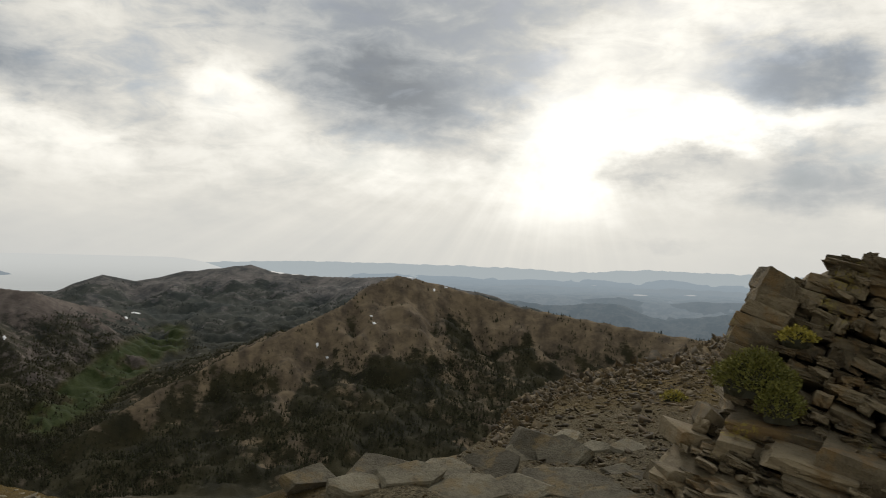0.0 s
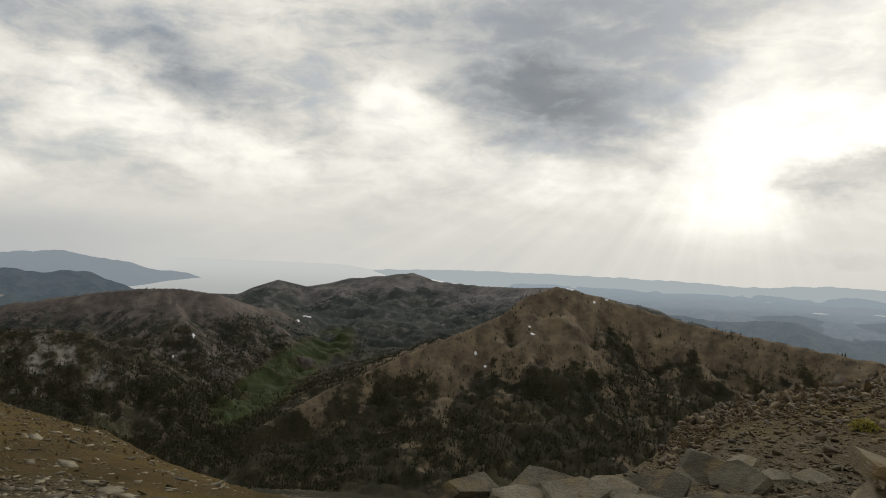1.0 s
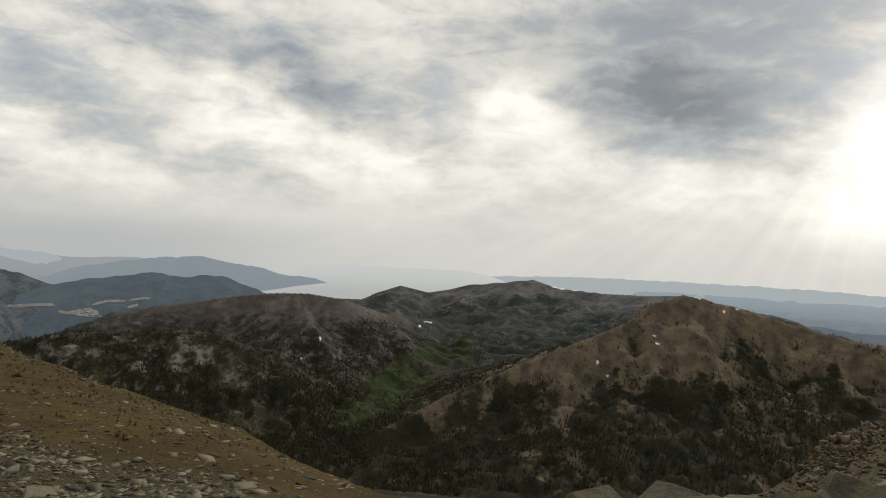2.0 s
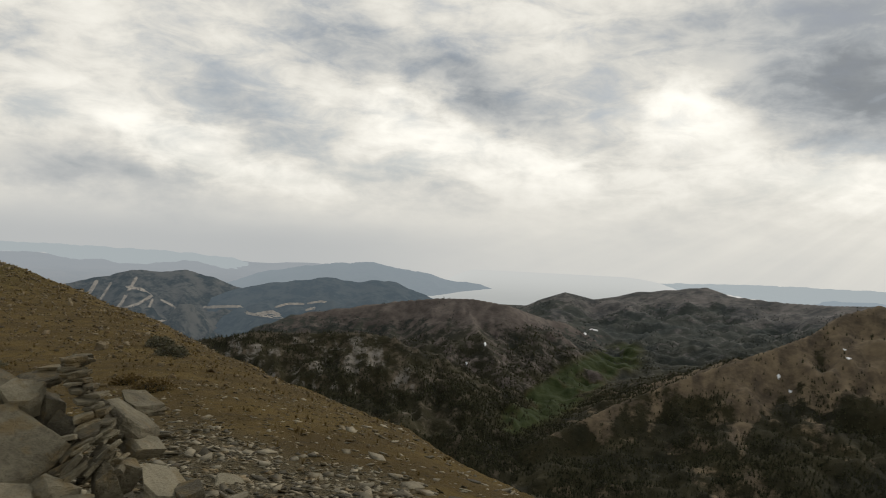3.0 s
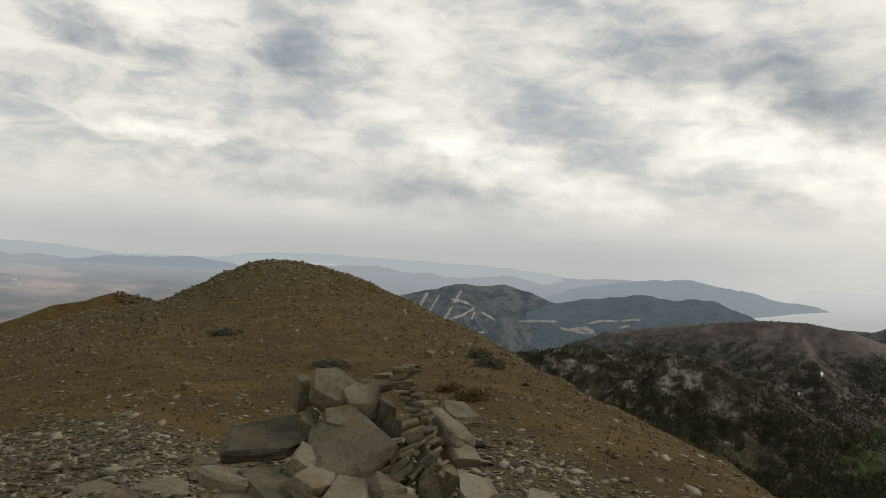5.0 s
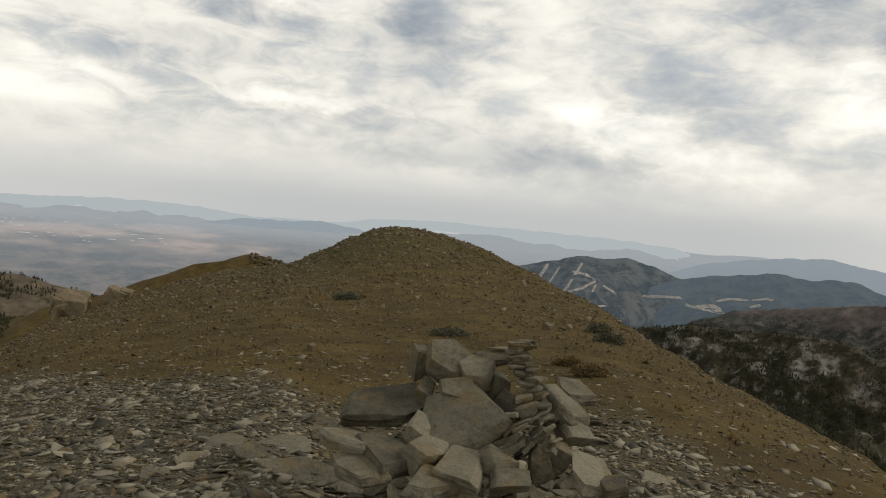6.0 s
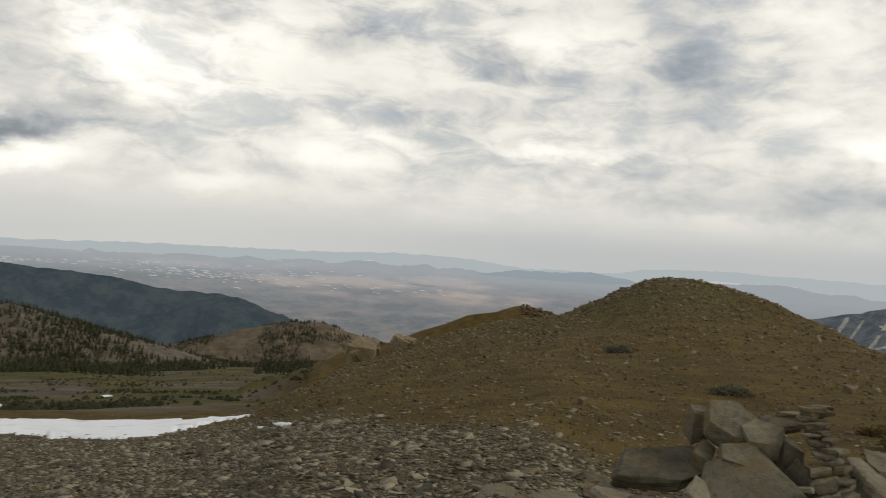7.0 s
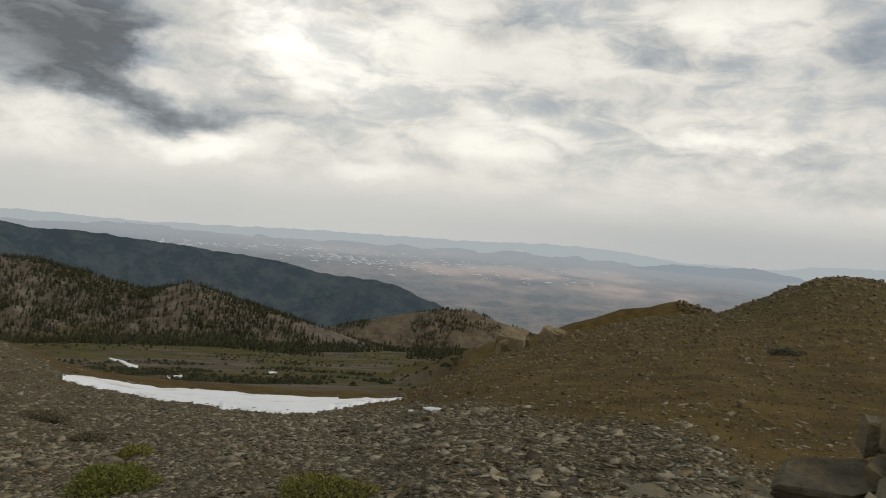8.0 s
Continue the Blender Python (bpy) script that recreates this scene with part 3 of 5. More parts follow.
def surface_masks(x, y, z):
    r, b = np.hypot(x, y), np.degrees(np.arctan2(x, y))
    n1, n2 = fbm(x, y, 5, 3), fbm(x, y, 220, 4)
    limit = along([(-180, 30), (-126, 40), (-112, 36), (-100, 26), (-90, 15), (-75, 11), (-60, 10), (-50, 9.5), (-40, 7.5), (-25, 4.6), (-12, 5), (0, 9), (20, 9), (180, 20)], 1, b)
    scree = smooth(limit * (1 + 0.25 * n1) - r, -limit * 0.25, limit * 0.2)
    moss = smooth(r, 45, 85) * smooth(-r, -130, -105) * smooth(b, -90, -74) * smooth(-b, 58, 66) * 0.7
    far_ = np.maximum(smooth(r, 100, 150), smooth(-b, 96, 100) * smooth(r, 47, 54)) * (1 - smooth(b, -99, -93) * smooth(-b, 60, 72) * (r < 230))
    granite = smooth(-b, 32, 36) * smooth(b, -85, -80) * smooth(r, 900, 1200)
    granite = np.maximum(granite, 0.85 * smooth(-b, 108, 111) * smooth(r, 430, 520) * (r < 1000))
    elev = np.degrees(np.arctan2(z - EYE, r))
    wood = smooth(-elev, 7.0, 11.0) * (r > 800) * smooth(b, -60, -50)
    front = (b > -26) & (r < along(CRESTS["main"][0], 1, np.clip(b, -26, 39)) + 40)
    wood = np.where(front, smooth(under_treeline(x, y, b, elev), -2.4, 1.2) * (0.55 + 0.45 * smooth(-fbm(x, y, 120, 4, 0.6), -0.45, 0.15)) * (r > 800), 0.72 * wood)
    wood = np.maximum(wood, 0.6 * smooth(-b, 16, 20) * smooth(-elev, 3.8, 6.0) * (r > 1200) * ~front)
    wood = np.maximum(wood, ((r > 2050) | ((b > -20.5) & ~front & (r > 1500) & (b < 30))) * 0.8 * smooth(-elev + 1.3 * fbm(x, y, 200, 4, 0.6), 2.2, 4.6))
    wood = np.maximum(wood, smooth(-b, 96, 100) * (r > 1100))
    wood = np.maximum(wood, 0.3 * smooth(-b, 90, 92) * (r > 110) * (r < 1100))
    t_ = np.clip((b + 19.5) / -8.5, 0, 1)
    off = np.abs(elev - (-6.7 - 5.6 * t_)) / (1.1 + 0.9 * np.sin(t_ * 3.1))
    meadow = smooth(-off, -1.15, -0.6) * smooth(b, -29, -27.5) * smooth(-b, 17.6, 19.0) * (r > 1200) * smooth(fbm(x, y, 60, 4) + 0.4 * n2, -0.45, -0.1)
    lush = meadow
    meadow = np.maximum(meadow, smooth(-b, 93, 98) * smooth(r, 49, 58) * smooth(-r, -600, -500) * smooth(n2 + fbm(x, y, 40, 4), -1.0, -0.3) * 0.95)
    ribs = smooth(fbm(b * 24.4 + 30 * fbm(x, y, 150, 3), r * 0.22, 26, 4, 0.6), -0.5, 0.6)
    ribs = np.where(b < -85, 0.45, ribs)
    # share of painted haze in the scrub colour, growing with range
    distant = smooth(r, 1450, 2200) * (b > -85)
    return dict(distant=distant, ribs=ribs, scree=scree, moss=moss, far=far_, granite=granite, wood=wood, meadow=meadow, lush=lush)


masks = surface_masks(gx, gy, gz)
masks["tan"] = ZONES["main"] + ZONES["spur"] + ZONES["rib"] + 0.5 * ZONES["dome"] + 0.28 * ZONES["tree_hill"] + 0.28 * ZONES["tree_knoll"]
masks["rust"] = ZONES["rust"] + ZONES["rust_spur"]
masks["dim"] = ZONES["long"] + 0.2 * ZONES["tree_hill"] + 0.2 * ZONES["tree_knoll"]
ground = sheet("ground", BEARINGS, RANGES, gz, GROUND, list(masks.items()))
tagged(ground, "stony brown mountain summit falling into wooded valleys", "ground", kind="structure")

# ================= the far distance =================


SLOPES = {}


def backdrop_ridge(name, label, points, reach, mat, depth, gully, fall=0.42, step_=0.125, foot=0.0):
    """A far range: its crest at the given bearings and angles, falling towards the viewer and behind."""
    b = np.arange(points[0][0], points[-1][0] + 1e-6, step_)
    e = along(points, 1, b)
    ends = np.minimum(smooth(b, b[0], b[0] + 2.0), smooth(-b, -b[-1], -b[-1] + 2.0))
    e = e + 0.07 * fbm(b * 10, b * 0 + reach, 9, 4) * ends
    top_ = EYE + reach * np.tan(np.radians(e))
    steps_ = np.concatenate([np.linspace(0, 1, 26), [1.05, 1.12]])
    rows = []
    for s in steps_:
        r = reach - depth * (1 - s)
        x, y = r * np.sin(np.radians(b)), r * np.cos(np.radians(b))
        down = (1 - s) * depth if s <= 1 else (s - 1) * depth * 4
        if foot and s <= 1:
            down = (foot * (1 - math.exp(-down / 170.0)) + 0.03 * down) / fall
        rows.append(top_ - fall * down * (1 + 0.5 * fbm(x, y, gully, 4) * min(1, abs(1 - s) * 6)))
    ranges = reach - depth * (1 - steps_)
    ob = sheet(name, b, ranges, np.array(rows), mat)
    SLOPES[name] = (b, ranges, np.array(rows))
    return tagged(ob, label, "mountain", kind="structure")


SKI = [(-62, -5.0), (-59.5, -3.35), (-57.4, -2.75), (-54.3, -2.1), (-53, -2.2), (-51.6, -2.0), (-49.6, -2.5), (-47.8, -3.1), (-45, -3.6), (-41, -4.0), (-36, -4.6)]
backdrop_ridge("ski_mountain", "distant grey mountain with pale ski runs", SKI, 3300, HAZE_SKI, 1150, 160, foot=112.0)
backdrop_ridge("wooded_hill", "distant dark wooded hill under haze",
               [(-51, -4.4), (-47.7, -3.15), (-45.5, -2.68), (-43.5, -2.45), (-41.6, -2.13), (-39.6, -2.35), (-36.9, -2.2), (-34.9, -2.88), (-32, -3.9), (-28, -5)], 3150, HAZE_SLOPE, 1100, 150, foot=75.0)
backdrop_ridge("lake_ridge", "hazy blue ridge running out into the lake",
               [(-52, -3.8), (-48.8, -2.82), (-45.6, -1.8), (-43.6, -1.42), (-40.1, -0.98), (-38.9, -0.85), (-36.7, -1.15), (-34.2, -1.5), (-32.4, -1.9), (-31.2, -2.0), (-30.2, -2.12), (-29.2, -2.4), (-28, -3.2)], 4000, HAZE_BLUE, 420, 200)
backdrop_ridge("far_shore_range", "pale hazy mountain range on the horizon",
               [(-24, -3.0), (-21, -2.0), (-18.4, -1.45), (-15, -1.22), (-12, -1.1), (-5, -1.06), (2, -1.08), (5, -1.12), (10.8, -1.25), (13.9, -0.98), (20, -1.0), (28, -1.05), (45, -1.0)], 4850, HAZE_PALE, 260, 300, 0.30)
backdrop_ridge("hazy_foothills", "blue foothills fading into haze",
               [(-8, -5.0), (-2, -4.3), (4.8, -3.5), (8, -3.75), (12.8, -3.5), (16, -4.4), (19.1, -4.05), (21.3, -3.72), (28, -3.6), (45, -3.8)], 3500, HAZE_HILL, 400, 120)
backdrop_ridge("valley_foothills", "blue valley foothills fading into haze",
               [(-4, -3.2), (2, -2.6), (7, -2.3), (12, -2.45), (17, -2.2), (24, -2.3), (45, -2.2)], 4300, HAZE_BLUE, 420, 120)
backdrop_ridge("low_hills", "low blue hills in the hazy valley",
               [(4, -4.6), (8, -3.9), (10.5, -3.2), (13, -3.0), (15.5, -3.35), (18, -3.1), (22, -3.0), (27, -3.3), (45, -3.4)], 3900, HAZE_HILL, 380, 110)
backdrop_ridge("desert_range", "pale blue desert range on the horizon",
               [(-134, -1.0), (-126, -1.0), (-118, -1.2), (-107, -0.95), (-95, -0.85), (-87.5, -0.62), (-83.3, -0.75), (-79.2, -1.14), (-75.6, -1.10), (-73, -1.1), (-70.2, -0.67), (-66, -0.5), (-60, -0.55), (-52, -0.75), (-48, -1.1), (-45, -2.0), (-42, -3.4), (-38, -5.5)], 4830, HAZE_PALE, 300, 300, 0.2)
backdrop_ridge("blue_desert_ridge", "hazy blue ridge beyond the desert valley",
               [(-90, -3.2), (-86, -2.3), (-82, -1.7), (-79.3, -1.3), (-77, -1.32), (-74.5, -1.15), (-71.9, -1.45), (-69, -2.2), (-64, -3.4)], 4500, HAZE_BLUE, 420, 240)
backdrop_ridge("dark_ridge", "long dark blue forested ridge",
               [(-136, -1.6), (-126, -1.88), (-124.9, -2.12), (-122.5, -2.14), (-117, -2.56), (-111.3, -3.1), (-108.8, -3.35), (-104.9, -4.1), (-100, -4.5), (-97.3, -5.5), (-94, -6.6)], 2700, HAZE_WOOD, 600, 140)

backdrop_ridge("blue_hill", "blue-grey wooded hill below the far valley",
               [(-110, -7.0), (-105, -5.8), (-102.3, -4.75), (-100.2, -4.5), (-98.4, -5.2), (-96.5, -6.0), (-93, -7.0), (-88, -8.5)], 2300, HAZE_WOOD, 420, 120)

b_plain = np.arange(-136, -62, 0.25)
r_plain = np.linspace(2200, 4860, 140)
pb, pr = np.meshgrid(np.radians(b_plain), r_plain)
pz = EYE + pr * np.tan(np.radians(np.interp(pr, [2200, 2700, 3400, 4860], [-9.6, -6.4, -3.2, -1.3]))) + 6 * fbm(pr * np.sin(pb), pr * np.cos(pb), 300, 4)
deg, seen = np.degrees(pb), np.degrees(np.arctan2(pz - EYE, pr))
streak = fbm(deg * 14, seen * 90, 60, 4, 0.6)
dust = np.zeros_like(pz)
for b_, e_, wb_, we_, k in [(-87.5, -2.7, 6, 0.7, 1.0), (-95, -2.9, 5, 0.5, 0.8), (-101, -2.1, 9, 0.4, 0.7), (-82, -3.6, 5, 0.5, 0.6), (-112, -1.7, 8, 0.3, 0.4), (-92, -3.9, 4, 0.35, 0.5)]:
    dust = np.maximum(dust, k * np.exp(-((deg - b_) / wb_) ** 2 - ((seen - e_) / we_) ** 2))
dust = np.clip(dust * (1 + 1.1 * streak) + 0.25 * np.clip(streak, 0, 1), 0, 1)
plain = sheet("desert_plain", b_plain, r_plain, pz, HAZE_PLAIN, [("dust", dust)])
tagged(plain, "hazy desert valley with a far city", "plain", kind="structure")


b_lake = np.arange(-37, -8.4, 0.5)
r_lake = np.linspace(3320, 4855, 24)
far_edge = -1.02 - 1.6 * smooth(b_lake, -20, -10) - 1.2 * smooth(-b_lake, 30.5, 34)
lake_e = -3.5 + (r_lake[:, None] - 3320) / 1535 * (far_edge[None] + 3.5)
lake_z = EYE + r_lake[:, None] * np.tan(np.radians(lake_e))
# water without reflection: its pale sheen comes from the emission colour
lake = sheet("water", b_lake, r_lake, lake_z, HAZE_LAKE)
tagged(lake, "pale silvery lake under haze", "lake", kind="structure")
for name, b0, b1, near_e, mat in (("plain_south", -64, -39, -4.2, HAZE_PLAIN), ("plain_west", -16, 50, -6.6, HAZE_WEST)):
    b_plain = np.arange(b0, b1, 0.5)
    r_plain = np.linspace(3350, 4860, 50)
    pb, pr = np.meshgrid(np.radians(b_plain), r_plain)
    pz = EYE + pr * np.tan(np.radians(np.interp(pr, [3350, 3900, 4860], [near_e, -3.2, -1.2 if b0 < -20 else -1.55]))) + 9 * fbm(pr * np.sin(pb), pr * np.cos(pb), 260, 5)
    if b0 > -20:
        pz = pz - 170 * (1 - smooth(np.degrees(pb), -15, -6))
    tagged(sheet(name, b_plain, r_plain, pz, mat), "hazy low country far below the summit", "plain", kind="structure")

# ================= placing things on the land =================
ANGLES = np.degrees(np.arctan2(gz - EYE, gr))


def grid_z(x, y):
    """Height of the ground sheet, between its corners."""
    r, b_ = np.hypot(x, y), np.degrees(np.arctan2(x, y))
    j = np.clip(np.searchsorted(BEARINGS, b_) - 1, 0, len(BEARINGS) - 2)
    i = np.clip(np.searchsorted(RANGES, r) - 1, 0, len(RANGES) - 2)
    v = np.clip((b_ - BEARINGS[j]) / (BEARINGS[j + 1] - BEARINGS[j]), 0, 1)
    u = np.clip((r - RANGES[i]) / (RANGES[i + 1] - RANGES[i]), 0, 1)
    return (gz[i, j] * (1 - v) + gz[i, j + 1] * v) * (1 - u) + (gz[i + 1, j] * (1 - v) + gz[i + 1, j + 1] * v) * u


def land_at(px, py):
    return grid_z(np.array(px, float), np.array(py, float))


def first_hit(bearing_deg, angle):
    """Distance of the ground on the line from the summit's eye height at this bearing and angle."""
    j = int(np.clip(np.searchsorted(BEARINGS, bearing_deg) - 1, 0, len(BEARINGS) - 2))
    v = (bearing_deg - BEARINGS[j]) / (BEARINGS[j + 1] - BEARINGS[j])
    e = ANGLES[:, j] * (1 - v) + ANGLES[:, j + 1] * v
    k = int(np.argmax(e >= angle)) if (e >= angle).any() else int(np.argmax(e))
    if k > 0 and e[k] > e[k - 1]:
        u = min(1.0, max(0.0, (angle - e[k - 1]) / (e[k] - e[k - 1])))
        return float(RANGES[k - 1] + u * (RANGES[k] - RANGES[k - 1]))
    return float(RANGES[k])


def spot(bearing_deg, r):
    x, y = r * math.sin(radians(bearing_deg)), r * math.cos(radians(bearing_deg))
    return Vector((x, y, float(land_at([x], [y])[0])))


def aim(bearing_deg, angle, r):
    """Point at a bearing, an angle under the eye and a level distance."""
    b_ = radians(bearing_deg)
    return Vector((r * math.sin(b_), r * math.cos(b_), EYE + r * math.tan(radians(angle))))


def mesh_of(name, bm, mat):
    me = bpy.data.meshes.new(name)
    bm.to_mesh(me)
    bm.free()
    me.materials.append(mat)
    return me


def part(name, data, parent, label=""):
    ob = new(name, data)
    ob.parent = parent
    if label:
        tagged(ob, label)
    return ob


def raw_mesh(name, co, faces, mat, smooth_faces=False):
    """Mesh from a vertex array and an array of triangles or quads."""
    me = bpy.data.meshes.new(name)
    co, faces = np.asarray(co, np.float32), np.asarray(faces, np.int32)
    k = faces.shape[1]
    me.vertices.add(len(co))
    me.vertices.foreach_set("co", co.ravel())
    me.loops.add(faces.size)
    me.loops.foreach_set("vertex_index", faces.ravel())
    me.polygons.add(len(faces))
    me.polygons.foreach_set("loop_start", np.arange(0, faces.size, k, dtype=np.int32))
    if smooth_faces:
        me.polygons.foreach_set("use_smooth", np.ones(len(faces), bool))
    me.update(calc_edges=True)
    me.materials.append(mat)
    return me


# ---- split rocks ----


def hull(points, bevel=0.0):
    bm = bmesh.new()
    for p in points:
        bm.verts.new(p)
    res = bmesh.ops.convex_hull(bm, input=bm.verts)
    dead = [v for v in bm.verts if not v.link_faces]
    bmesh.ops.delete(bm, geom=dead, context="VERTS")
    bmesh.ops.dissolve_limit(bm, angle_limit=radians(4), verts=bm.verts, edges=bm.edges)
    if bevel:
        bmesh.ops.bevel(bm, geom=bm.edges, offset=bevel, segments=1, affect="EDGES", clamp_overlap=True)
    bmesh.ops.recalc_face_normals(bm, faces=bm.faces)
    return bm


def block_points(rng):
    """An angular joint block, about one unit a side."""
    pts = []
    for x in (-0.5, 0.5):
        for y in (-0.5, 0.5):
            for z in (-0.5, 0.5):
                cut = rng.random()
                p = [x * rng.uniform(0.5, 1.0), y * rng.uniform(0.5, 1.0), z * rng.uniform(0.55, 1.0)]
                if cut < 0.4:
                    k = rng.randint(0, 2)
                    q = list(p)
                    q[k] *= rng.uniform(0.35, 0.7)
                    p[(k + 1) % 3] *= rng.uniform(0.55, 0.85)
                    pts.append(q)
                pts.append(p)
    return pts


RNG = random.Random(11)


def roughen(bm, amount, seed):
    """Break up the flat faces of a rock with small steps and hollows."""
    bmesh.ops.triangulate(bm, faces=bm.faces)
    for _ in range(2):
        long_ = [e for e in bm.edges if e.calc_length() > 0.22]
        bmesh.ops.subdivide_edges(bm, edges=long_, cuts=1, use_grid_fill=False)
        bmesh.ops.triangulate(bm, faces=bm.faces)
    for v in bm.verts:
        p = v.co * 3.1 + Vector((seed * 7.7, seed * 3.1, 0))
        k = noise.noise(p) + 0.5 * noise.noise(p * 2.7)
        k = round(k * 3) / 3 * 0.6 + k * 0.4
        v.co += v.normal * k * amount
    return bm


BLOCKS = {m_.name: [mesh_of("stone_block", roughen(hull(block_points(RNG), 0.014), 0.06, _), m_) for _ in range(16)] for m_ in (ROCK, CRAG)}


def flat_block_points(rng):
    """A thick joint block with flat, parallel top and bottom and four to six sheer sides."""
    n_ = rng.choice((4, 4, 5, 5, 6))
    pts, turn = [], rng.uniform(-0.3, 0.3) + math.pi / n_
    slant = rng.uniform(-0.10, 0.10), rng.uniform(-0.06, 0.12)
    for i in range(n_):
        a = turn + (i + rng.uniform(-0.36, 0.36)) * 2 * math.pi / n_
        r = rng.uniform(0.40, 0.68)
        x, y = r * math.cos(a), r * math.sin(a)
        k = rng.uniform(0.84, 1.0)
        pts += [(x * k, y * k, 0.5 + rng.uniform(-0.12, 0.06)), (x + slant[0], y + slant[1], rng.uniform(-0.3, 0.3)), (x * 0.9 + slant[0] * 1.6, y * 0.9 + slant[1] * 1.6, -0.5 + rng.uniform(-0.10, 0.15))]
    return pts


FLAT_BLOCKS = {m_.name: [mesh_of("stone_block", roughen(hull(flat_block_points(RNG), 0.010), 0.032, _), m_) for _ in range(18)] for m_ in (ROCK, SCREE)}


def joint_block(rng):
    """A block split off along bedding and two joints: a skewed box with a chipped corner or two."""
    pts = []
    skew, lean_ = rng.uniform(-0.12, 0.12), rng.uniform(-0.10, 0.10)
    for x in (-0.5, 0.5):
        for y in (-0.5, 0.5):
            for z in (-0.5, 0.5):
                p = Vector((x + skew * y + lean_ * z + rng.uniform(-0.05, 0.05), y + rng.uniform(-0.06, 0.06), z + rng.uniform(-0.07, 0.07)))
                if rng.random() < 0.22:
                    k = rng.uniform(0.12, 0.3)
                    pts += [p - Vector((math.copysign(k, x), 0, 0)), p - Vector((0, 0, math.copysign(k, z)))]
                else:
                    pts.append(p)
    return pts


JR = random.Random(31)
JOINTED = {m_.name: [mesh_of("stone_block", roughen(hull(joint_block(JR), 0.014), rough_, i), m_) for i in range(22)] for m_, rough_ in ((CRAG, 0.05), (ROCK, 0.03))}


def stone(name, shapes, at, size, turn, parent=None, rng=RNG):
    """One rock: size is width, depth and height in metres, turn three angles in degrees."""
    ob = new(name, rng.choice(shapes))
    ob.matrix_world = pose(*at, *turn) @ Matrix.Diagonal((*size, 1))
    if parent:
        ob.parent = parent
        ob.matrix_parent_inverse = parent.matrix_world.inverted()
    return ob


def base_empty(name, at, label, category, group=""):
    ob = new(name)
    ob.location = at
    ob.empty_display_size = 0.2
    bpy.context.view_layer.update()
    return tagged(ob, label, category, group)


# ---- the cairn: a tumbled heap of blocks with a dry wall of thin plates ----
cairn = base_empty("cairn", spot(-61.5, 6.2), "tumbled grey rock cairn with thin stacked plates", "cairn")
# bearing, angle, distance, width, depth, height, turn about x, y, z, flat plate or block
CA = random.Random(12)
HEAP_TOP = [
    (-63.2, -10.2, 6.25, 0.44, 0.42, 0.20, 28, 6, 4, 0), (-65.5, -10.1, 6.40, 0.18, 0.30, 0.30, 14, -8, 20, 1), (-61.2, -10.6, 6.15, 0.28, 0.28, 0.18, 20, -18, 20, 0), (-60.5, -9.3, 6.45, 0.34, 0.34, 0.06, 6, -6, 10, 0),
    (-59.6, -8.75, 6.55, 0.28, 0.30, 0.05, 4, -10, -10, 0), (-67.2, -13.3, 6.05, 0.56, 0.74, 0.12, 12, 2, -10, 0), (-62.3, -12.3, 5.95, 0.32, 0.32, 0.18, 24, 2, 8, 0), (-61.9, -14.5, 5.72, 0.68, 0.62, 0.22, 28, -3, -6, 0),
    (-64.4, -16.4, 5.42, 0.30, 0.32, 0.18, 18, 8, 15, 0), (-65.2, -14.9, 5.70, 0.24, 0.30, 0.22, 10, 24, 10, 1),
]
HEAP_FRONT = [
    (-67.6, -16.5, 5.45, 0.48, 0.56, 0.12, 10, 0, 40, 0), (-70.2, -15.8, 5.62, 0.34, 0.44, 0.10, 8, 4, 30, 0), (-69.4, -17.6, 5.30, 0.40, 0.44, 0.10, 8, -4, 10, 0), (-59.9, -11.5, 6.25, 0.24, 0.34, 0.34, 10, 20, 30, 1),
    (-54.8, -12.2, 6.15, 0.34, 0.40, 0.12, 24, 16, 40, 0), (-56.0, -12.6, 6.00, 0.26, 0.34, 0.10, 22, 22, 10, 0), (-54.4, -11.0, 6.45, 0.34, 0.34, 0.10, 12, 12, 30, 0), (-53.9, -14.0, 5.90, 0.30, 0.34, 0.12, 20, 16, 30, 0),
    (-55.0, -15.8, 5.60, 0.20, 0.22, 0.28, 12, 10, 40, 1), (-56.3, -16.2, 5.50, 0.18, 0.22, 0.30, 10, -8, 20, 1),
]
HEAP_SIDE = [
    (-59.3, -16.6, 5.40, 0.32, 0.30, 0.22, 14, 12, 30, 1), (-62.2, -17.3, 5.22, 0.46, 0.46, 0.12, 12, -5, 20, 0), (-52.6, -16.4, 5.50, 0.42, 0.46, 0.11, 12, 6, 10, 0), (-50.6, -17.0, 5.35, 0.34, 0.36, 0.10, 8, -6, 20, 0),
    (-65.2, -12.2, 6.05, 0.22, 0.24, 0.14, 16, 10, 10, 0), (-59.0, -13.4, 5.95, 0.18, 0.28, 0.36, 10, 16, 30, 1), (-58.2, -17.6, 5.22, 0.34, 0.36, 0.10, 8, 4, 5, 0), (-64.0, -18.2, 5.10, 0.36, 0.36, 0.09, 8, 4, 5, 0),
]
for b_, e_, r_, sx_, sy_, sz_, tx_, ty_, tz_, kind_ in HEAP_TOP + HEAP_FRONT + HEAP_SIDE:
    stone("stone", (BLOCKS if kind_ else FLAT_BLOCKS)[ROCK.name], aim(b_, e_, r_ + 0.06), (sx_ * 1.02, sy_ * 1.05, sz_),
          (tx_ + CA.uniform(-5, 8), ty_ + CA.uniform(-9, 9), tz_ - b_ + CA.uniform(-30, 30)), cairn, CA)
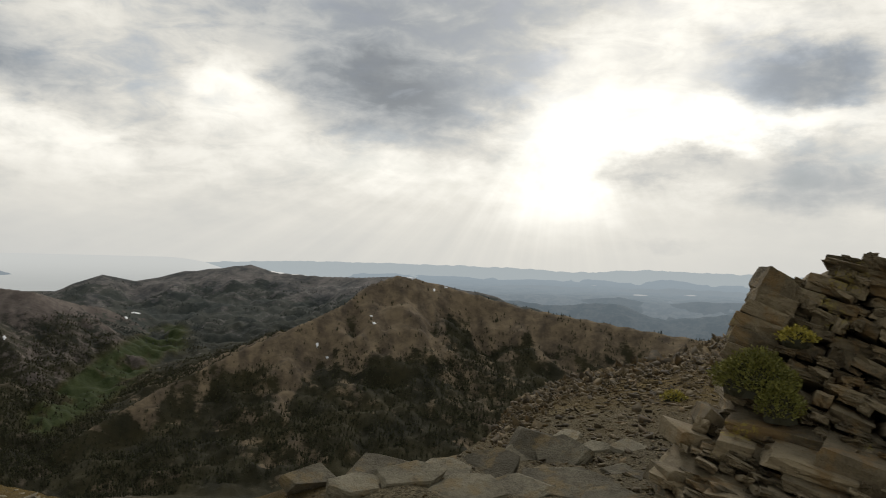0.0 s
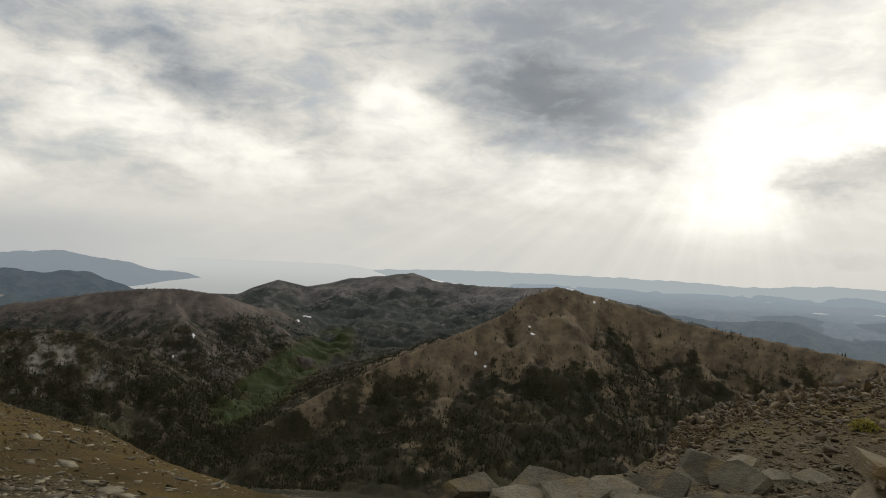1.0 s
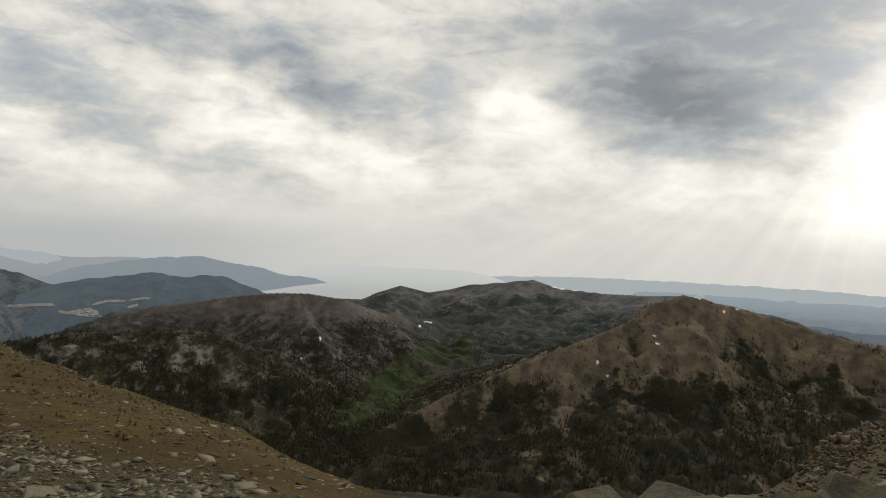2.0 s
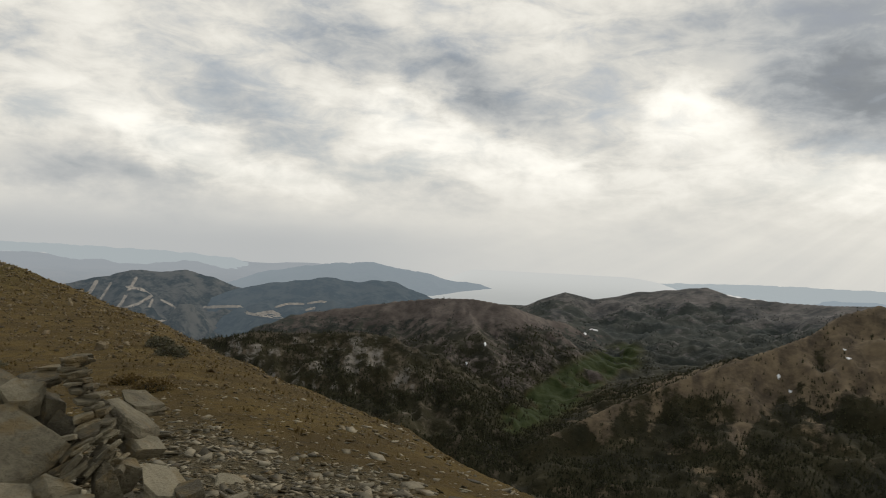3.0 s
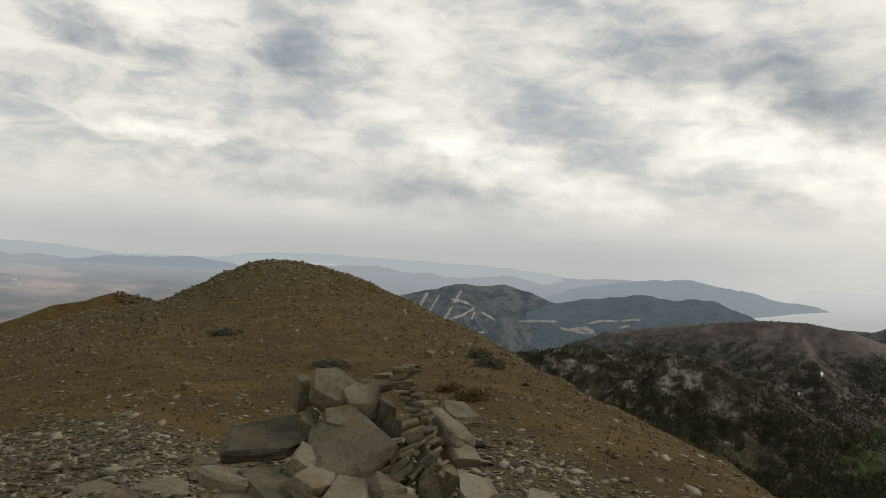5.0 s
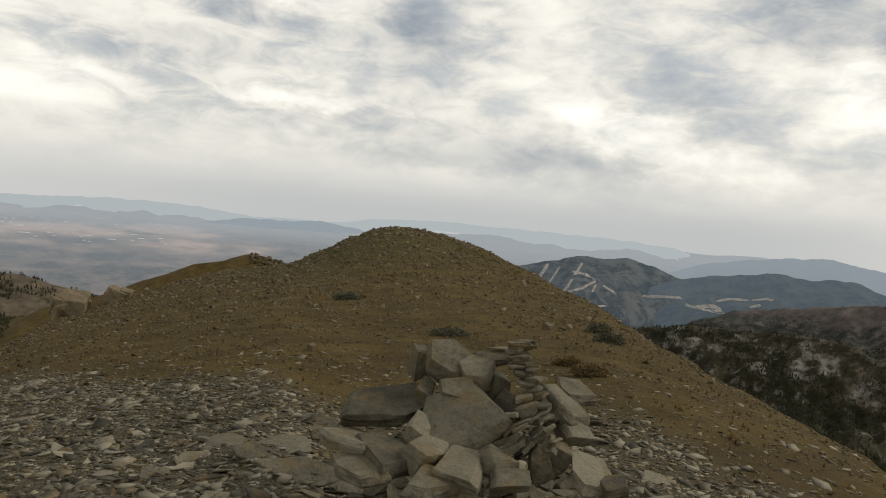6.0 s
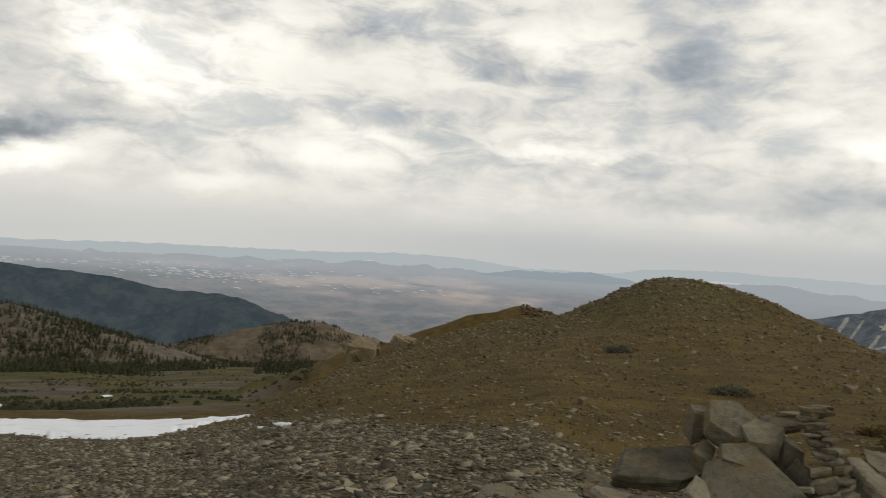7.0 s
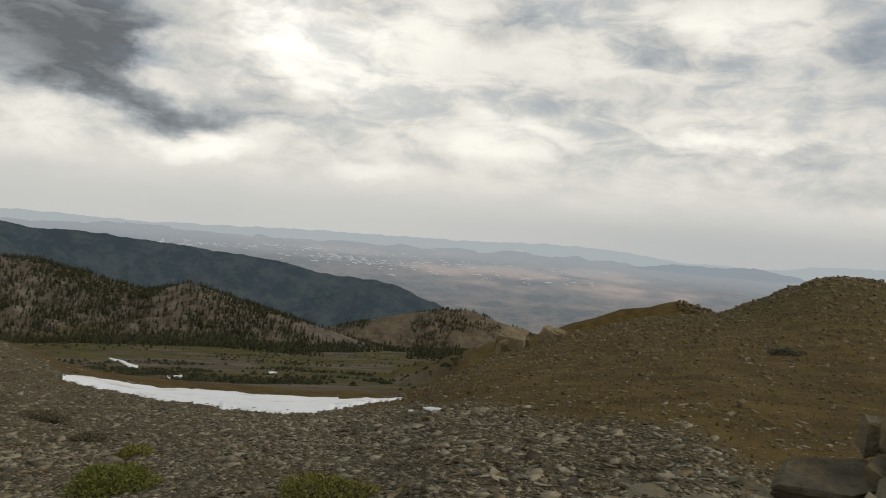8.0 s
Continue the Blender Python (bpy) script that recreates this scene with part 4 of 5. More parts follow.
# rubble that fills the heap
for i in range(80):
    u, v = RNG.uniform(-1, 1), RNG.uniform(0, 1)
    b_ = -61 + 7.5 * u
    r_ = 6.45 + RNG.uniform(-0.55, 0.55)
    top_ = 0.27 * (1 - abs(u) ** 2.2) * (1 - 1.2 * abs(r_ - 6.5))
    p = spot(b_, r_)
    p.z += max(0.02, top_ * v)
    k = RNG.uniform(0.12, 0.26)
    stone("stone", FLAT_BLOCKS[ROCK.name], p, (k, k * RNG.uniform(0.7, 1.1), k * RNG.uniform(0.25, 0.6)), (RNG.uniform(0, 40), RNG.uniform(-25, 25), RNG.uniform(-60, 60) - b_), cairn)
# the upright run of thin plates
WALL = [(-58.2, -7.9, 6.55), (-58.4, -8.7, 6.5), (-58.1, -9.7, 6.4), (-57.5, -10.7, 6.3), (-56.8, -12.0, 6.15), (-57.3, -13.3, 6.0), (-56.9, -14.5, 5.85), (-57.4, -15.4, 5.75)]
for i in range(96):
    u = i / 95 * (len(WALL) - 1)
    k = min(int(u), len(WALL) - 2)
    f = u - k
    b_, e_, r_ = [WALL[k][c] * (1 - f) + WALL[k + 1][c] * f for c in range(3)]
    wide = 0.6 + 1.5 * smooth(u, 2.5, 6.0)
    b_ += RNG.uniform(-0.8, 0.8) * wide
    size = RNG.uniform(0.09, 0.18)
    lean = -8 - 30 * smooth(u, 3.5, 6.5) + RNG.uniform(-12, 12)
    stone("plate", FLAT_BLOCKS[ROCK.name], aim(b_, e_ + RNG.uniform(-0.2, 0.2), r_ - 0.22 + RNG.uniform(-0.08, 0.08)), (size, size * 0.8, size * RNG.uniform(0.16, 0.30)),
          (RNG.uniform(-8, 14), lean, -b_ + RNG.uniform(-30, 30)), cairn)

# ---- the crag: jointed beds that dip to one side ----
crag = base_empty("rock_outcrop", spot(25.5, 8.0), "jointed brown rock outcrop with yellow lichen", "rock outcrop")


def crag_range(angle):
    """How far off the face of the crag stands at an angle under the eye."""
    return float(np.interp(angle, [-18.5, -17, -14, -11, -8, -5, -2, 1], [5.0, 5.25, 5.75, 6.4, 6.85, 7.15, 7.4, 7.6]))


def crag_edge(angle):
    """Bearing of the crag's free edge at that angle."""
    return float(np.interp(angle, [-17, -15, -13, -11.5, -9.5, -7, -5, -2.5, -1.2, 0.4], [15.6, 16.5, 17.4, 18.8, 20.2, 20.8, 21.6, 24.2, 26.2, 27.2]))


core_bm = bmesh.new()
skins = []
for back in (0.0, 1.5):
    grid_ = []
    for k in range(24):
        angle = -18.5 + 0.76 * k
        edge_b = crag_edge(angle) + 1.1
        line = []
        for i in range(26):
            b_ = edge_b + (43 - edge_b) * i / 25
            p = aim(b_, angle, crag_range(angle) + 0.30 + back)
            p += ways(b_, 0) * 0.16 * round(2.5 * noise.noise(p * 1.3)) / 2.5
            line.append(core_bm.verts.new(p))
        grid_.append(line)
    for lo_, hi_ in zip(grid_, grid_[1:]):
        for i in range(25):
            core_bm.faces.new((lo_[i], lo_[i + 1], hi_[i + 1], hi_[i]))
    skins.append(grid_)
rim = [skins[0][0], skins[0][-1], [line[0] for line in skins[0]], [line[-1] for line in skins[0]]]
rim_back = [skins[1][0], skins[1][-1], [line[0] for line in skins[1]], [line[-1] for line in skins[1]]]
for a_, c_ in zip(rim, rim_back):
    for i in range(len(a_) - 1):
        core_bm.faces.new((a_[i], a_[i + 1], c_[i + 1], c_[i]))
bmesh.ops.recalc_face_normals(core_bm, faces=core_bm.faces)
part("core", mesh_of("core", core_bm, CRAG), crag)
CR = random.Random(3)
DIP = 0.34
angle = -22.0
while angle < 5.5:
    step_h = CR.choice((0.3, 0.35, 0.45, 0.45, 0.6, 0.8))
    shelf = CR.uniform(-0.07, 0.08)
    b_ = 15.0 + CR.uniform(0, 1.5)
    while b_ < 40:
        wide = CR.choice((0.6, 0.9, 1.2, 1.6, 2.4)) * CR.uniform(0.8, 1.2) * (0.8 + 0.5 * step_h)
        mid_b = b_ + wide / 2
        e_ = angle - DIP * (mid_b - 24) + step_h / 2
        b_ += wide
        top_ = -0.15 if mid_b > 26.6 else -1.9
        if -17.8 < e_ < top_ and mid_b > crag_edge(e_) + wide * 0.35:
            r_ = crag_range(e_) + shelf + CR.uniform(-0.08, 0.08)
            deep = CR.uniform(0.7, 1.0)
            size = (wide * r_ * 0.01745 * 1.04, deep, step_h * r_ * 0.01745 * CR.uniform(1.08, 1.35))
            stone("block", JOINTED[CRAG.name], aim(mid_b, e_, r_ + deep / 2), size, (CR.uniform(-18, 2), 19 + CR.uniform(-6, 6), -mid_b + CR.uniform(-14, 14)), crag, CR)
    angle += step_h
# the leaning spire, the capstones and the long ledges at the foot: bearing, angle, distance, size, turns
SPIRE = [
    (23.35, -1.55, 7.3, 0.27, 0.34, 0.27, 4, 24, 10), (23.2, -2.75, 7.25, 0.34, 0.40, 0.17, 4, 20, 5), (22.8, -3.65, 7.2, 0.36, 0.42, 0.16, 4, 22, 8),
    (22.4, -4.6, 7.1, 0.38, 0.45, 0.17, 4, 20, 0), (21.9, -5.6, 7.0, 0.34, 0.45, 0.18, 4, 22, 8), (21.4, -6.6, 6.9, 0.30, 0.45, 0.18, 4, 20, 4),
]
CAPS = [
    (27.7, -0.05, 7.6, 0.30, 0.4, 0.11, 2, 8, 0), (28.6, -0.75, 7.6, 0.46, 0.5, 0.14, 0, 12, 6), (30.2, -0.35, 7.6, 0.46, 0.5, 0.14, 0, 12, 0),
    (32.0, -0.5, 7.6, 0.50, 0.5, 0.16, 0, 10, 0), (26.2, -1.7, 7.5, 0.30, 0.45, 0.16, 0, 16, 10), (25.2, -2.4, 7.4, 0.28, 0.45, 0.16, 2, 18, 0),
]
LEDGES = [
    (24.4, -11.4, 6.3, 0.80, 0.55, 0.17, 12, 11, 2), (21.4, -14.9, 5.75, 0.92, 0.50, 0.12, 16, 10, 2), (25.8, -13.3, 5.8, 0.52, 0.5, 0.12, 10, 12, 0),
    (17.9, -12.4, 6.2, 0.28, 0.40, 0.17, 10, 18, 25), (19.6, -11.2, 6.45, 0.26, 0.36, 0.20, 14, 34, 20), (21.2, -12.9, 6.0, 0.26, 0.40, 0.20, 10, 12, 0),
    (26.4, -14.6, 5.7, 0.44, 0.4, 0.09, 12, 14, 0), (23.2, -16.2, 5.5, 0.80, 0.5, 0.13, 10, 10, 0), (19.0, -16.4, 5.45, 0.36, 0.4, 0.12, 10, 10, 20), (28.8, -13.0, 5.9, 0.5, 0.6, 0.26, 8, 14, 0),
    (16.9, -15.2, 5.6, 0.20, 0.30, 0.16, 8, 12, 30), (29.5, -16.0, 5.5, 0.5, 0.5, 0.16, 8, 12, 0),
]
for b_, e_, r_, sx_, sy_, sz_, tx_, ty_, tz_ in SPIRE + CAPS + LEDGES:
    stone("block", JOINTED[CRAG.name], aim(b_, e_, r_ + sy_ * 0.3), (sx_, sy_, sz_ * 0.85), (tx_ - 8, ty_, tz_ - b_), crag, CR)

# ---- flat stones along the brink and round the cairn ----
FLAGS_BRINK = [
    (-8.7, -17.1, 0.34, 0.20, 8), (-4.3, -16.5, 0.42, 0.24, 12), (-1.6, -16.7, 0.36, 0.16, 10), (0.8, -16.3, 0.36, 0.14, 6),
    (4.2, -16.0, 0.44, 0.24, 24), (7.6, -14.6, 0.62, 0.22, 26), (9.6, -14.9, 0.50, 0.16, 20), (4.0, -17.3, 0.26, 0.14, 0),
    (10.2, -16.8, 0.58, 0.14, 6), (7.8, -16.0, 0.20, 0.14, 0), (14.1, -13.6, 0.34, 0.06, 4), (13.8, -15.3, 0.24, 0.06, 2),
    (14.9, -15.5, 0.22, 0.06, 2), (9.6, -13.3, 0.34, 0.10, 8), (11.4, -13.9, 0.30, 0.08, 6), (6.4, -14.8, 0.34, 0.12, 14),
    (12.0, -16.2, 0.28, 0.07, 3), (6.0, -17.2, 0.40, 0.10, 6), (-6.2, -17.6, 0.36, 0.20, 5), (2.4, -17.6, 0.40, 0.14, 8),
]
FLAGS_CAIRN = [
    (13.0, -17.4, 0.36, 0.08, 4), (-73.9, -18.6, 0.62, 0.10, 5), (-75.2, -16.8, 0.42, 0.08, 6), (-72.4, -15.1, 0.40, 0.08, 8),
    (-69.2, -17.6, 0.46, 0.08, 6), (-77.0, -17.3, 0.36, 0.07, 4), (-65.5, -18.3, 0.50, 0.10, 6), (-70.8, -19.3, 0.46, 0.08, 4),
    (-79.2, -16.6, 0.34, 0.06, 4), (-81.5, -17.6, 0.30, 0.06, 4), (-127.0, -17.0, 0.50, 0.16, 8), (-67.8, -16.6, 0.42, 0.10, 6),
    (-60.5, -18.0, 0.40, 0.12, 6), (-56.6, -17.6, 0.34, 0.12, 8), (-48.0, -16.5, 0.30, 0.07, 5), (-84.0, -18.5, 0.28, 0.06, 4),
]
for b_, e_, k, thick, lean in FLAGS_BRINK + FLAGS_CAIRN:
    p = spot(b_, min(first_hit(b_, e_), 9.0))
    thick *= 0.62
    p.z += thick * 0.2
    ob = stone("flat_stone", FLAT_BLOCKS[ROCK.name], p, (k * 1.25, k * RNG.uniform(0.8, 1.05), thick), (lean + 10, RNG.uniform(-6, 10), -b_ + RNG.uniform(-40, 40)))
    tagged(ob, "flat pale grey stone lying on the summit gravel", "stone", "flat stones on the summit")

# ---- talus: loose split stones ----
TR = np.random.RandomState(21)


def template(points):
    bm = hull(points)
    bmesh.ops.triangulate(bm, faces=bm.faces)
    bm.verts.index_update()
    out = np.array([v.co[:] for v in bm.verts]), np.array([[v.index for v in f.verts] for f in bm.faces])
    bm.free()
    return out


def chip_points(rng):
    """A thin angular chip with four or five corners."""
    n_ = rng.randint(4, 5)
    pts, turn = [], rng.random() * 6.28
    for i in range(n_):
        a = turn + (i + rng.uniform(-0.35, 0.35)) * 2 * math.pi / n_
        r = rng.uniform(0.34, 0.62)
        pts.append((r * math.cos(a), r * math.sin(a), 0.5 + rng.uniform(-0.25, 0.1)))
        pts.append((r * math.cos(a) * 0.93, r * math.sin(a) * 0.93, -0.5))
    return pts


PLATES = [template(chip_points(RNG)) for _ in range(18)]


def strew(name, label, x, y, size, thin, tilt, mat, sink=0.2):
    """Many small stones joined in one mesh, each tilted its own way on the land."""
    z = land_at(x, y)
    cos, fac, base = [], [], 0
    which = TR.randint(0, len(PLATES), len(x))
    for k, (co, tri) in enumerate(PLATES):
        sel = np.nonzero(which == k)[0]
        if not len(sel):
            continue
        n_ = len(sel)
        sc = np.stack([size[sel], size[sel] * TR.uniform(0.45, 0.95, n_), size[sel] * TR.uniform(thin[0], thin[1], n_)], -1)
        p = co[None] * sc[:, None]
        a, tx, ty = TR.uniform(0, 6.28, n_), TR.normal(0, tilt, n_).clip(-0.8, 0.8), TR.normal(0, tilt, n_).clip(-0.8, 0.8)
        ca, sa = np.cos(a)[:, None], np.sin(a)[:, None]
        px, py = p[..., 0] * ca - p[..., 1] * sa, p[..., 0] * sa + p[..., 1] * ca
        pz = p[..., 2] + px * np.tan(tx)[:, None] + py * np.tan(ty)[:, None]
        p = np.stack([px + x[sel][:, None], py + y[sel][:, None], pz + (z[sel] + sc[:, 2] * (0.5 - sink))[:, None]], -1)
        cos.append(p.reshape(-1, 3))
        fac.append((tri[None] + (np.arange(n_) * len(co))[:, None, None] + base).reshape(-1, 3))
        base += n_ * len(co)
    ob = new(name, raw_mesh(name, np.concatenate(cos), np.concatenate(fac), mat))
    return tagged(ob, label, "stones", kind="stuff")


def sector(count, b0, b1, r0, r1, power=0.5):
    b_ = np.radians(TR.uniform(b0, b1, count))
    r_ = r0 * (r1 / r0) ** TR.uniform(0, 1, count) if power == 0 else r0 + (r1 - r0) * TR.uniform(0, 1, count) ** power
    return r_ * np.sin(b_), r_ * np.cos(b_)


def by_scree(x, y, least=0.0):
    z = land_at(x, y)
    keep = TR.uniform(0, 1, len(x)) < np.maximum(surface_masks(x, y, z)["scree"], least)
    r = np.hypot(x, y)
    keep &= r < 1.02 * summit(x, y)[1]
    return x[keep], y[keep]


x, y = by_scree(*sector(58000, -131, -24, 3.6, 17, 0.8), 0.07)
strew("near_talus", "grey split stones covering the summit slope", x, y, TR.lognormal(math.log(0.058), 0.55, len(x)).clip(0.024, 0.28), (0.05, 0.14), 0.20, SCREE, 0.0)
x, y = by_scree(*sector(60000, -131, -66, 13, 52, 0.9), 0.06)
strew("far_talus", "grey split stones on the slope above the snow", x, y, TR.lognormal(math.log(0.082), 0.5, len(x)).clip(0.045, 0.40), (0.05, 0.15), 0.20, SCREE, 0.0)
x, y = by_scree(*sector(40000, -12, 34, 4.2, 26, 0.8), 0.6)
strew("brink_talus", "brown and grey stones on the summit's brink", x, y, (0.0036 * np.hypot(x, y) * TR.lognormal(0, 0.65, len(x))).clip(0.015, 0.24), (0.10, 0.32), 0.28, RUBBLE)
x, y = by_scree(*sector(7000, -98, -30, 6, 92, 0.8), 0.5)
strew("hill_stones", "small pale brown stones over the dry hill", x, y, (0.0024 * np.hypot(x, y) * TR.lognormal(0, 0.5, len(x))).clip(0.03, 0.4), (0.15, 0.4), 0.25, RUBBLE)
x, y = by_scree(*sector(26000, -100, -36, 8, 98, 0.9), 0.5)
strew("hill_rubble", "small dark stones scattered over the brown hill", x, y, (0.0026 * np.hypot(x, y) * TR.lognormal(0, 0.45, len(x))).clip(0.05, 0.6), (0.25, 0.6), 0.25, CRAG)
x, y = [np.concatenate(v) for v in zip(sector(420, -73.5, -61, 84, 94, 1.0), sector(70, -70.6, -67.5, 88, 91, 1.0))]
strew("hilltop_rocks", "dark rocks on the hill's crest", x, y, TR.uniform(0.15, 0.75, len(x)), (0.2, 0.5), 0.2, CRAG, 0.45)
x, y = sector(150, -79.2, -76.4, 169, 177, 1.0)
strew("knoll_rocks", "dark rocks on the knoll behind the hill", x, y, TR.uniform(0.3, 1.3, len(x)), (0.3, 0.7), 0.25, RUBBLE, 0.4)
x, y = sector(30000, 4, 21, 7, 29, 1.0)
edge_ = np.hypot(x, y) / summit(x, y)[1]
keep = (edge_ > 0.62 + 0.2 * TR.uniform(0, 1, len(x))) & (edge_ < 1.04)
x, y = x[keep], y[keep]
strew("brink_pinnacles", "reddish broken rock along the brink", x, y, 0.0040 * np.hypot(x, y) * TR.lognormal(-0.2, 0.55, len(x)), (0.25, 0.9), 0.5, RUBBLE, 0.35)

x, y = sector(6000, -180, 180, 0.9, 4.4, 0.7)
strew("summit_gravel", "small split stones on the bare summit", x, y, TR.lognormal(math.log(0.036), 0.5, len(x)).clip(0.015, 0.14), (0.08, 0.25), 0.2, SCREE, 0.1)
x, y = sector(9000, 40, 228, 4.0, 28, 0.8)
strew("summit_gravel", "small split stones on the bare summit", x, y, TR.lognormal(math.log(0.07), 0.5, len(x)).clip(0.03, 0.3), (0.08, 0.25), 0.2, SCREE, 0.1)

# single stones that lie nearest to the path
x, y = by_scree(*sector(420, -130, -66, 3.9, 9.5, 0.9), 0.3)
for i in range(min(len(x), 230)):
    k = float(TR.lognormal(math.log(0.17), 0.3))
    p = (x[i], y[i], float(land_at([x[i]], [y[i]])[0]) + 0.012)
    ob = stone("talus_stone", FLAT_BLOCKS[SCREE.name], p, (k * 1.15, k * RNG.uniform(0.5, 0.85), k * RNG.uniform(0.07, 0.16)), (RNG.gauss(0, 9), RNG.gauss(0, 9), RNG.uniform(0, 360)))
    tagged(ob, "split grey stone lying loose on the talus", "stone", "loose talus stones")

# dark rock knobs on the far shoulder and a boulder by the path
for b_, e_, k in [(-90.6, -7.9, 3.3), (-91.1, -8.4, 2.6), (-90.1, -7.5, 2.0), (-87.9, -6.95, 1.8), (-87.3, -6.85, 1.4)]:
    r_ = first_hit(b_, e_)
    p = spot(b_, min(r_, 82))
    ob = stone("shoulder_rock", BLOCKS[CRAG.name], p + Vector((0, 0, k * 0.28)), (k * 1.1, k * 1.0, k * 1.0), (8, 14, RNG.uniform(0, 90)))
    tagged(ob, "dark weathered rock knob on the shoulder", "rock", "rock knobs on the shoulder")
for b_, e_, k in [(-56.7, -7.6, 0.36), (-74.0, -10.3, 0.2)]:
    p = spot(b_, first_hit(b_, e_))
    ob = stone("boulder", BLOCKS[CRAG.name], p + Vector((0, 0, k * 0.3)), (k, k, k * 0.9), (8, 14, 30))
    tagged(ob, "dark brown boulder on dry ground", "boulder")

# ---- snow ----
m, n, s = material("old_snow", 0.6, 0.3)
where = n.add("ShaderNodeNewGeometry").outputs["Position"]
n.put(s, "Base Color", n.blend(n.step(n.noise(where, 0.8, 5, 0.65), 0.5, 0.75), (0.86, 0.87, 0.88), (0.62, 0.60, 0.56)))
relief(n, s, n.noise(where, 2.0, 5, 0.6), 0.4, 0.15)
SNOW = m


def snow_patch(name, label, bs, fronts, backs, thick):
    """A bank of snow between two edges, each given by the angle under the eye at some bearings."""
    b_ = np.arange(bs[0], bs[-1] + 1e-6, max(0.02, (bs[-1] - bs[0]) / 170))
    e0, e1 = np.interp(b_, bs, fronts), np.interp(b_, bs, backs)
    rag = fbm(b_ * 6, b_ * 0, 3.0, 4)
    lo = np.array([first_hit(v, a) for v, a in zip(b_, e0 + 0.10 * rag)])
    hi = np.array([first_hit(v, a) for v, a in zip(b_, e1 + 0.05 * fbm(b_ * 6, b_ * 0 + 9, 4.0, 4))])
    hi = np.maximum(hi, lo * 1.002)
    us = np.linspace(0, 1, 12)
    co = []
    for u in us:
        r_ = lo + (hi - lo) * u
        x_, y_ = r_ * np.sin(np.radians(b_)), r_ * np.cos(np.radians(b_))
        edge = min(1.0, 6 * min(u, 1 - u))
        co.append(np.stack([x_, y_, grid_z(x_, y_) - thick * 0.5 + thick * 1.5 * edge], -1))
    nb = len(b_)
    q = [(i * nb + j + 1, i * nb + j, (i + 1) * nb + j, (i + 1) * nb + j + 1) for i in range(len(us) - 1) for j in range(nb - 1)]
    ob = new(name, raw_mesh(name, np.concatenate(co), q, SNOW, True))
    return tagged(ob, label, "snow", "snow patches")


snow_patch("snow_bank", "long bank of old snow below the talus", [-122.0, -120.8, -115.6, -111, -108, -104.5, -102.6, -100, -98.3],
           [-12.0, -12.4, -13.45, -14.0, -14.25, -14.1, -13.6, -13.0, -12.72], [-11.75, -11.72, -12.5, -12.78, -12.88, -12.95, -12.95, -12.82, -12.68], 0.10)
snow_patch("snow_patch", "small patch of old snow", [-96.6, -96.0, -95.2], [-13.12, -13.22, -13.08], [-13.08, -13.0, -13.05], 0.04)
snow_patch("snow_patch", "small patch of old snow", [-97.7, -97.3, -97.0], [-13.38, -13.42, -13.36], [-13.35, -13.30, -13.34], 0.03)
snow_patch("snow_patch", "thin streak of snow in the meadow", [-119.4, -118.6, -117.8, -117.5], [-10.75, -11.05, -11.38, -11.30], [-10.70, -10.86, -11.12, -11.18], 0.4)
snow_patch("snow_patch", "small patch of snow in the meadow", [-115.5, -115.0, -114.5], [-11.95, -12.06, -11.92], [-11.92, -11.86, -11.88], 0.3)
snow_patch("snow_patch", "small patch of snow in the meadow", [-108.6, -108.2, -107.9], [-11.5, -11.55, -11.48], [-11.48, -11.42, -11.45], 0.3)
for b_, e_, wb_, he_ in [(-29.6, -6.5, 0.10, 0.22), (-4.95, -5.55, 0.16, 0.10), (-5.2, -5.05, 0.10, 0.10), (-9.1, -7.2, 0.10, 0.22), (-8.35, -8.1, 0.10, 0.10),
                         (-2.3, -2.10, 0.34, 0.07), (-0.58, -2.95, 0.08, 0.14), (-21.7, -5.0, 0.30, 0.07), (-22.3, -5.3, 0.10, 0.07), (-30.9, -8.0, 0.08, 0.16), (0.3, -2.75, 0.12, 0.05)]:
    snow_patch("snow_patch", "small late patch of snow on the slope", [b_ - wb_, b_, b_ + wb_], [e_ + he_ * 0.2, e_ - he_, e_ - he_ * 0.2], [e_ + he_ * 0.4, e_ + he_, e_], 1.0)

# ---- bare ski runs and the pale clearing on the far mountain ----


def on_slope(name, bearing_deg, angle, rise):
    b_, ranges, rows = SLOPES[name]
    j = int(np.clip(np.searchsorted(b_, bearing_deg), 0, len(b_) - 1))
    e = np.degrees(np.arctan2(rows[:26, j] - EYE, ranges[:26]))
    r_ = float(np.interp(angle, e, ranges[:26])) - rise
    return aim(bearing_deg, angle, r_)


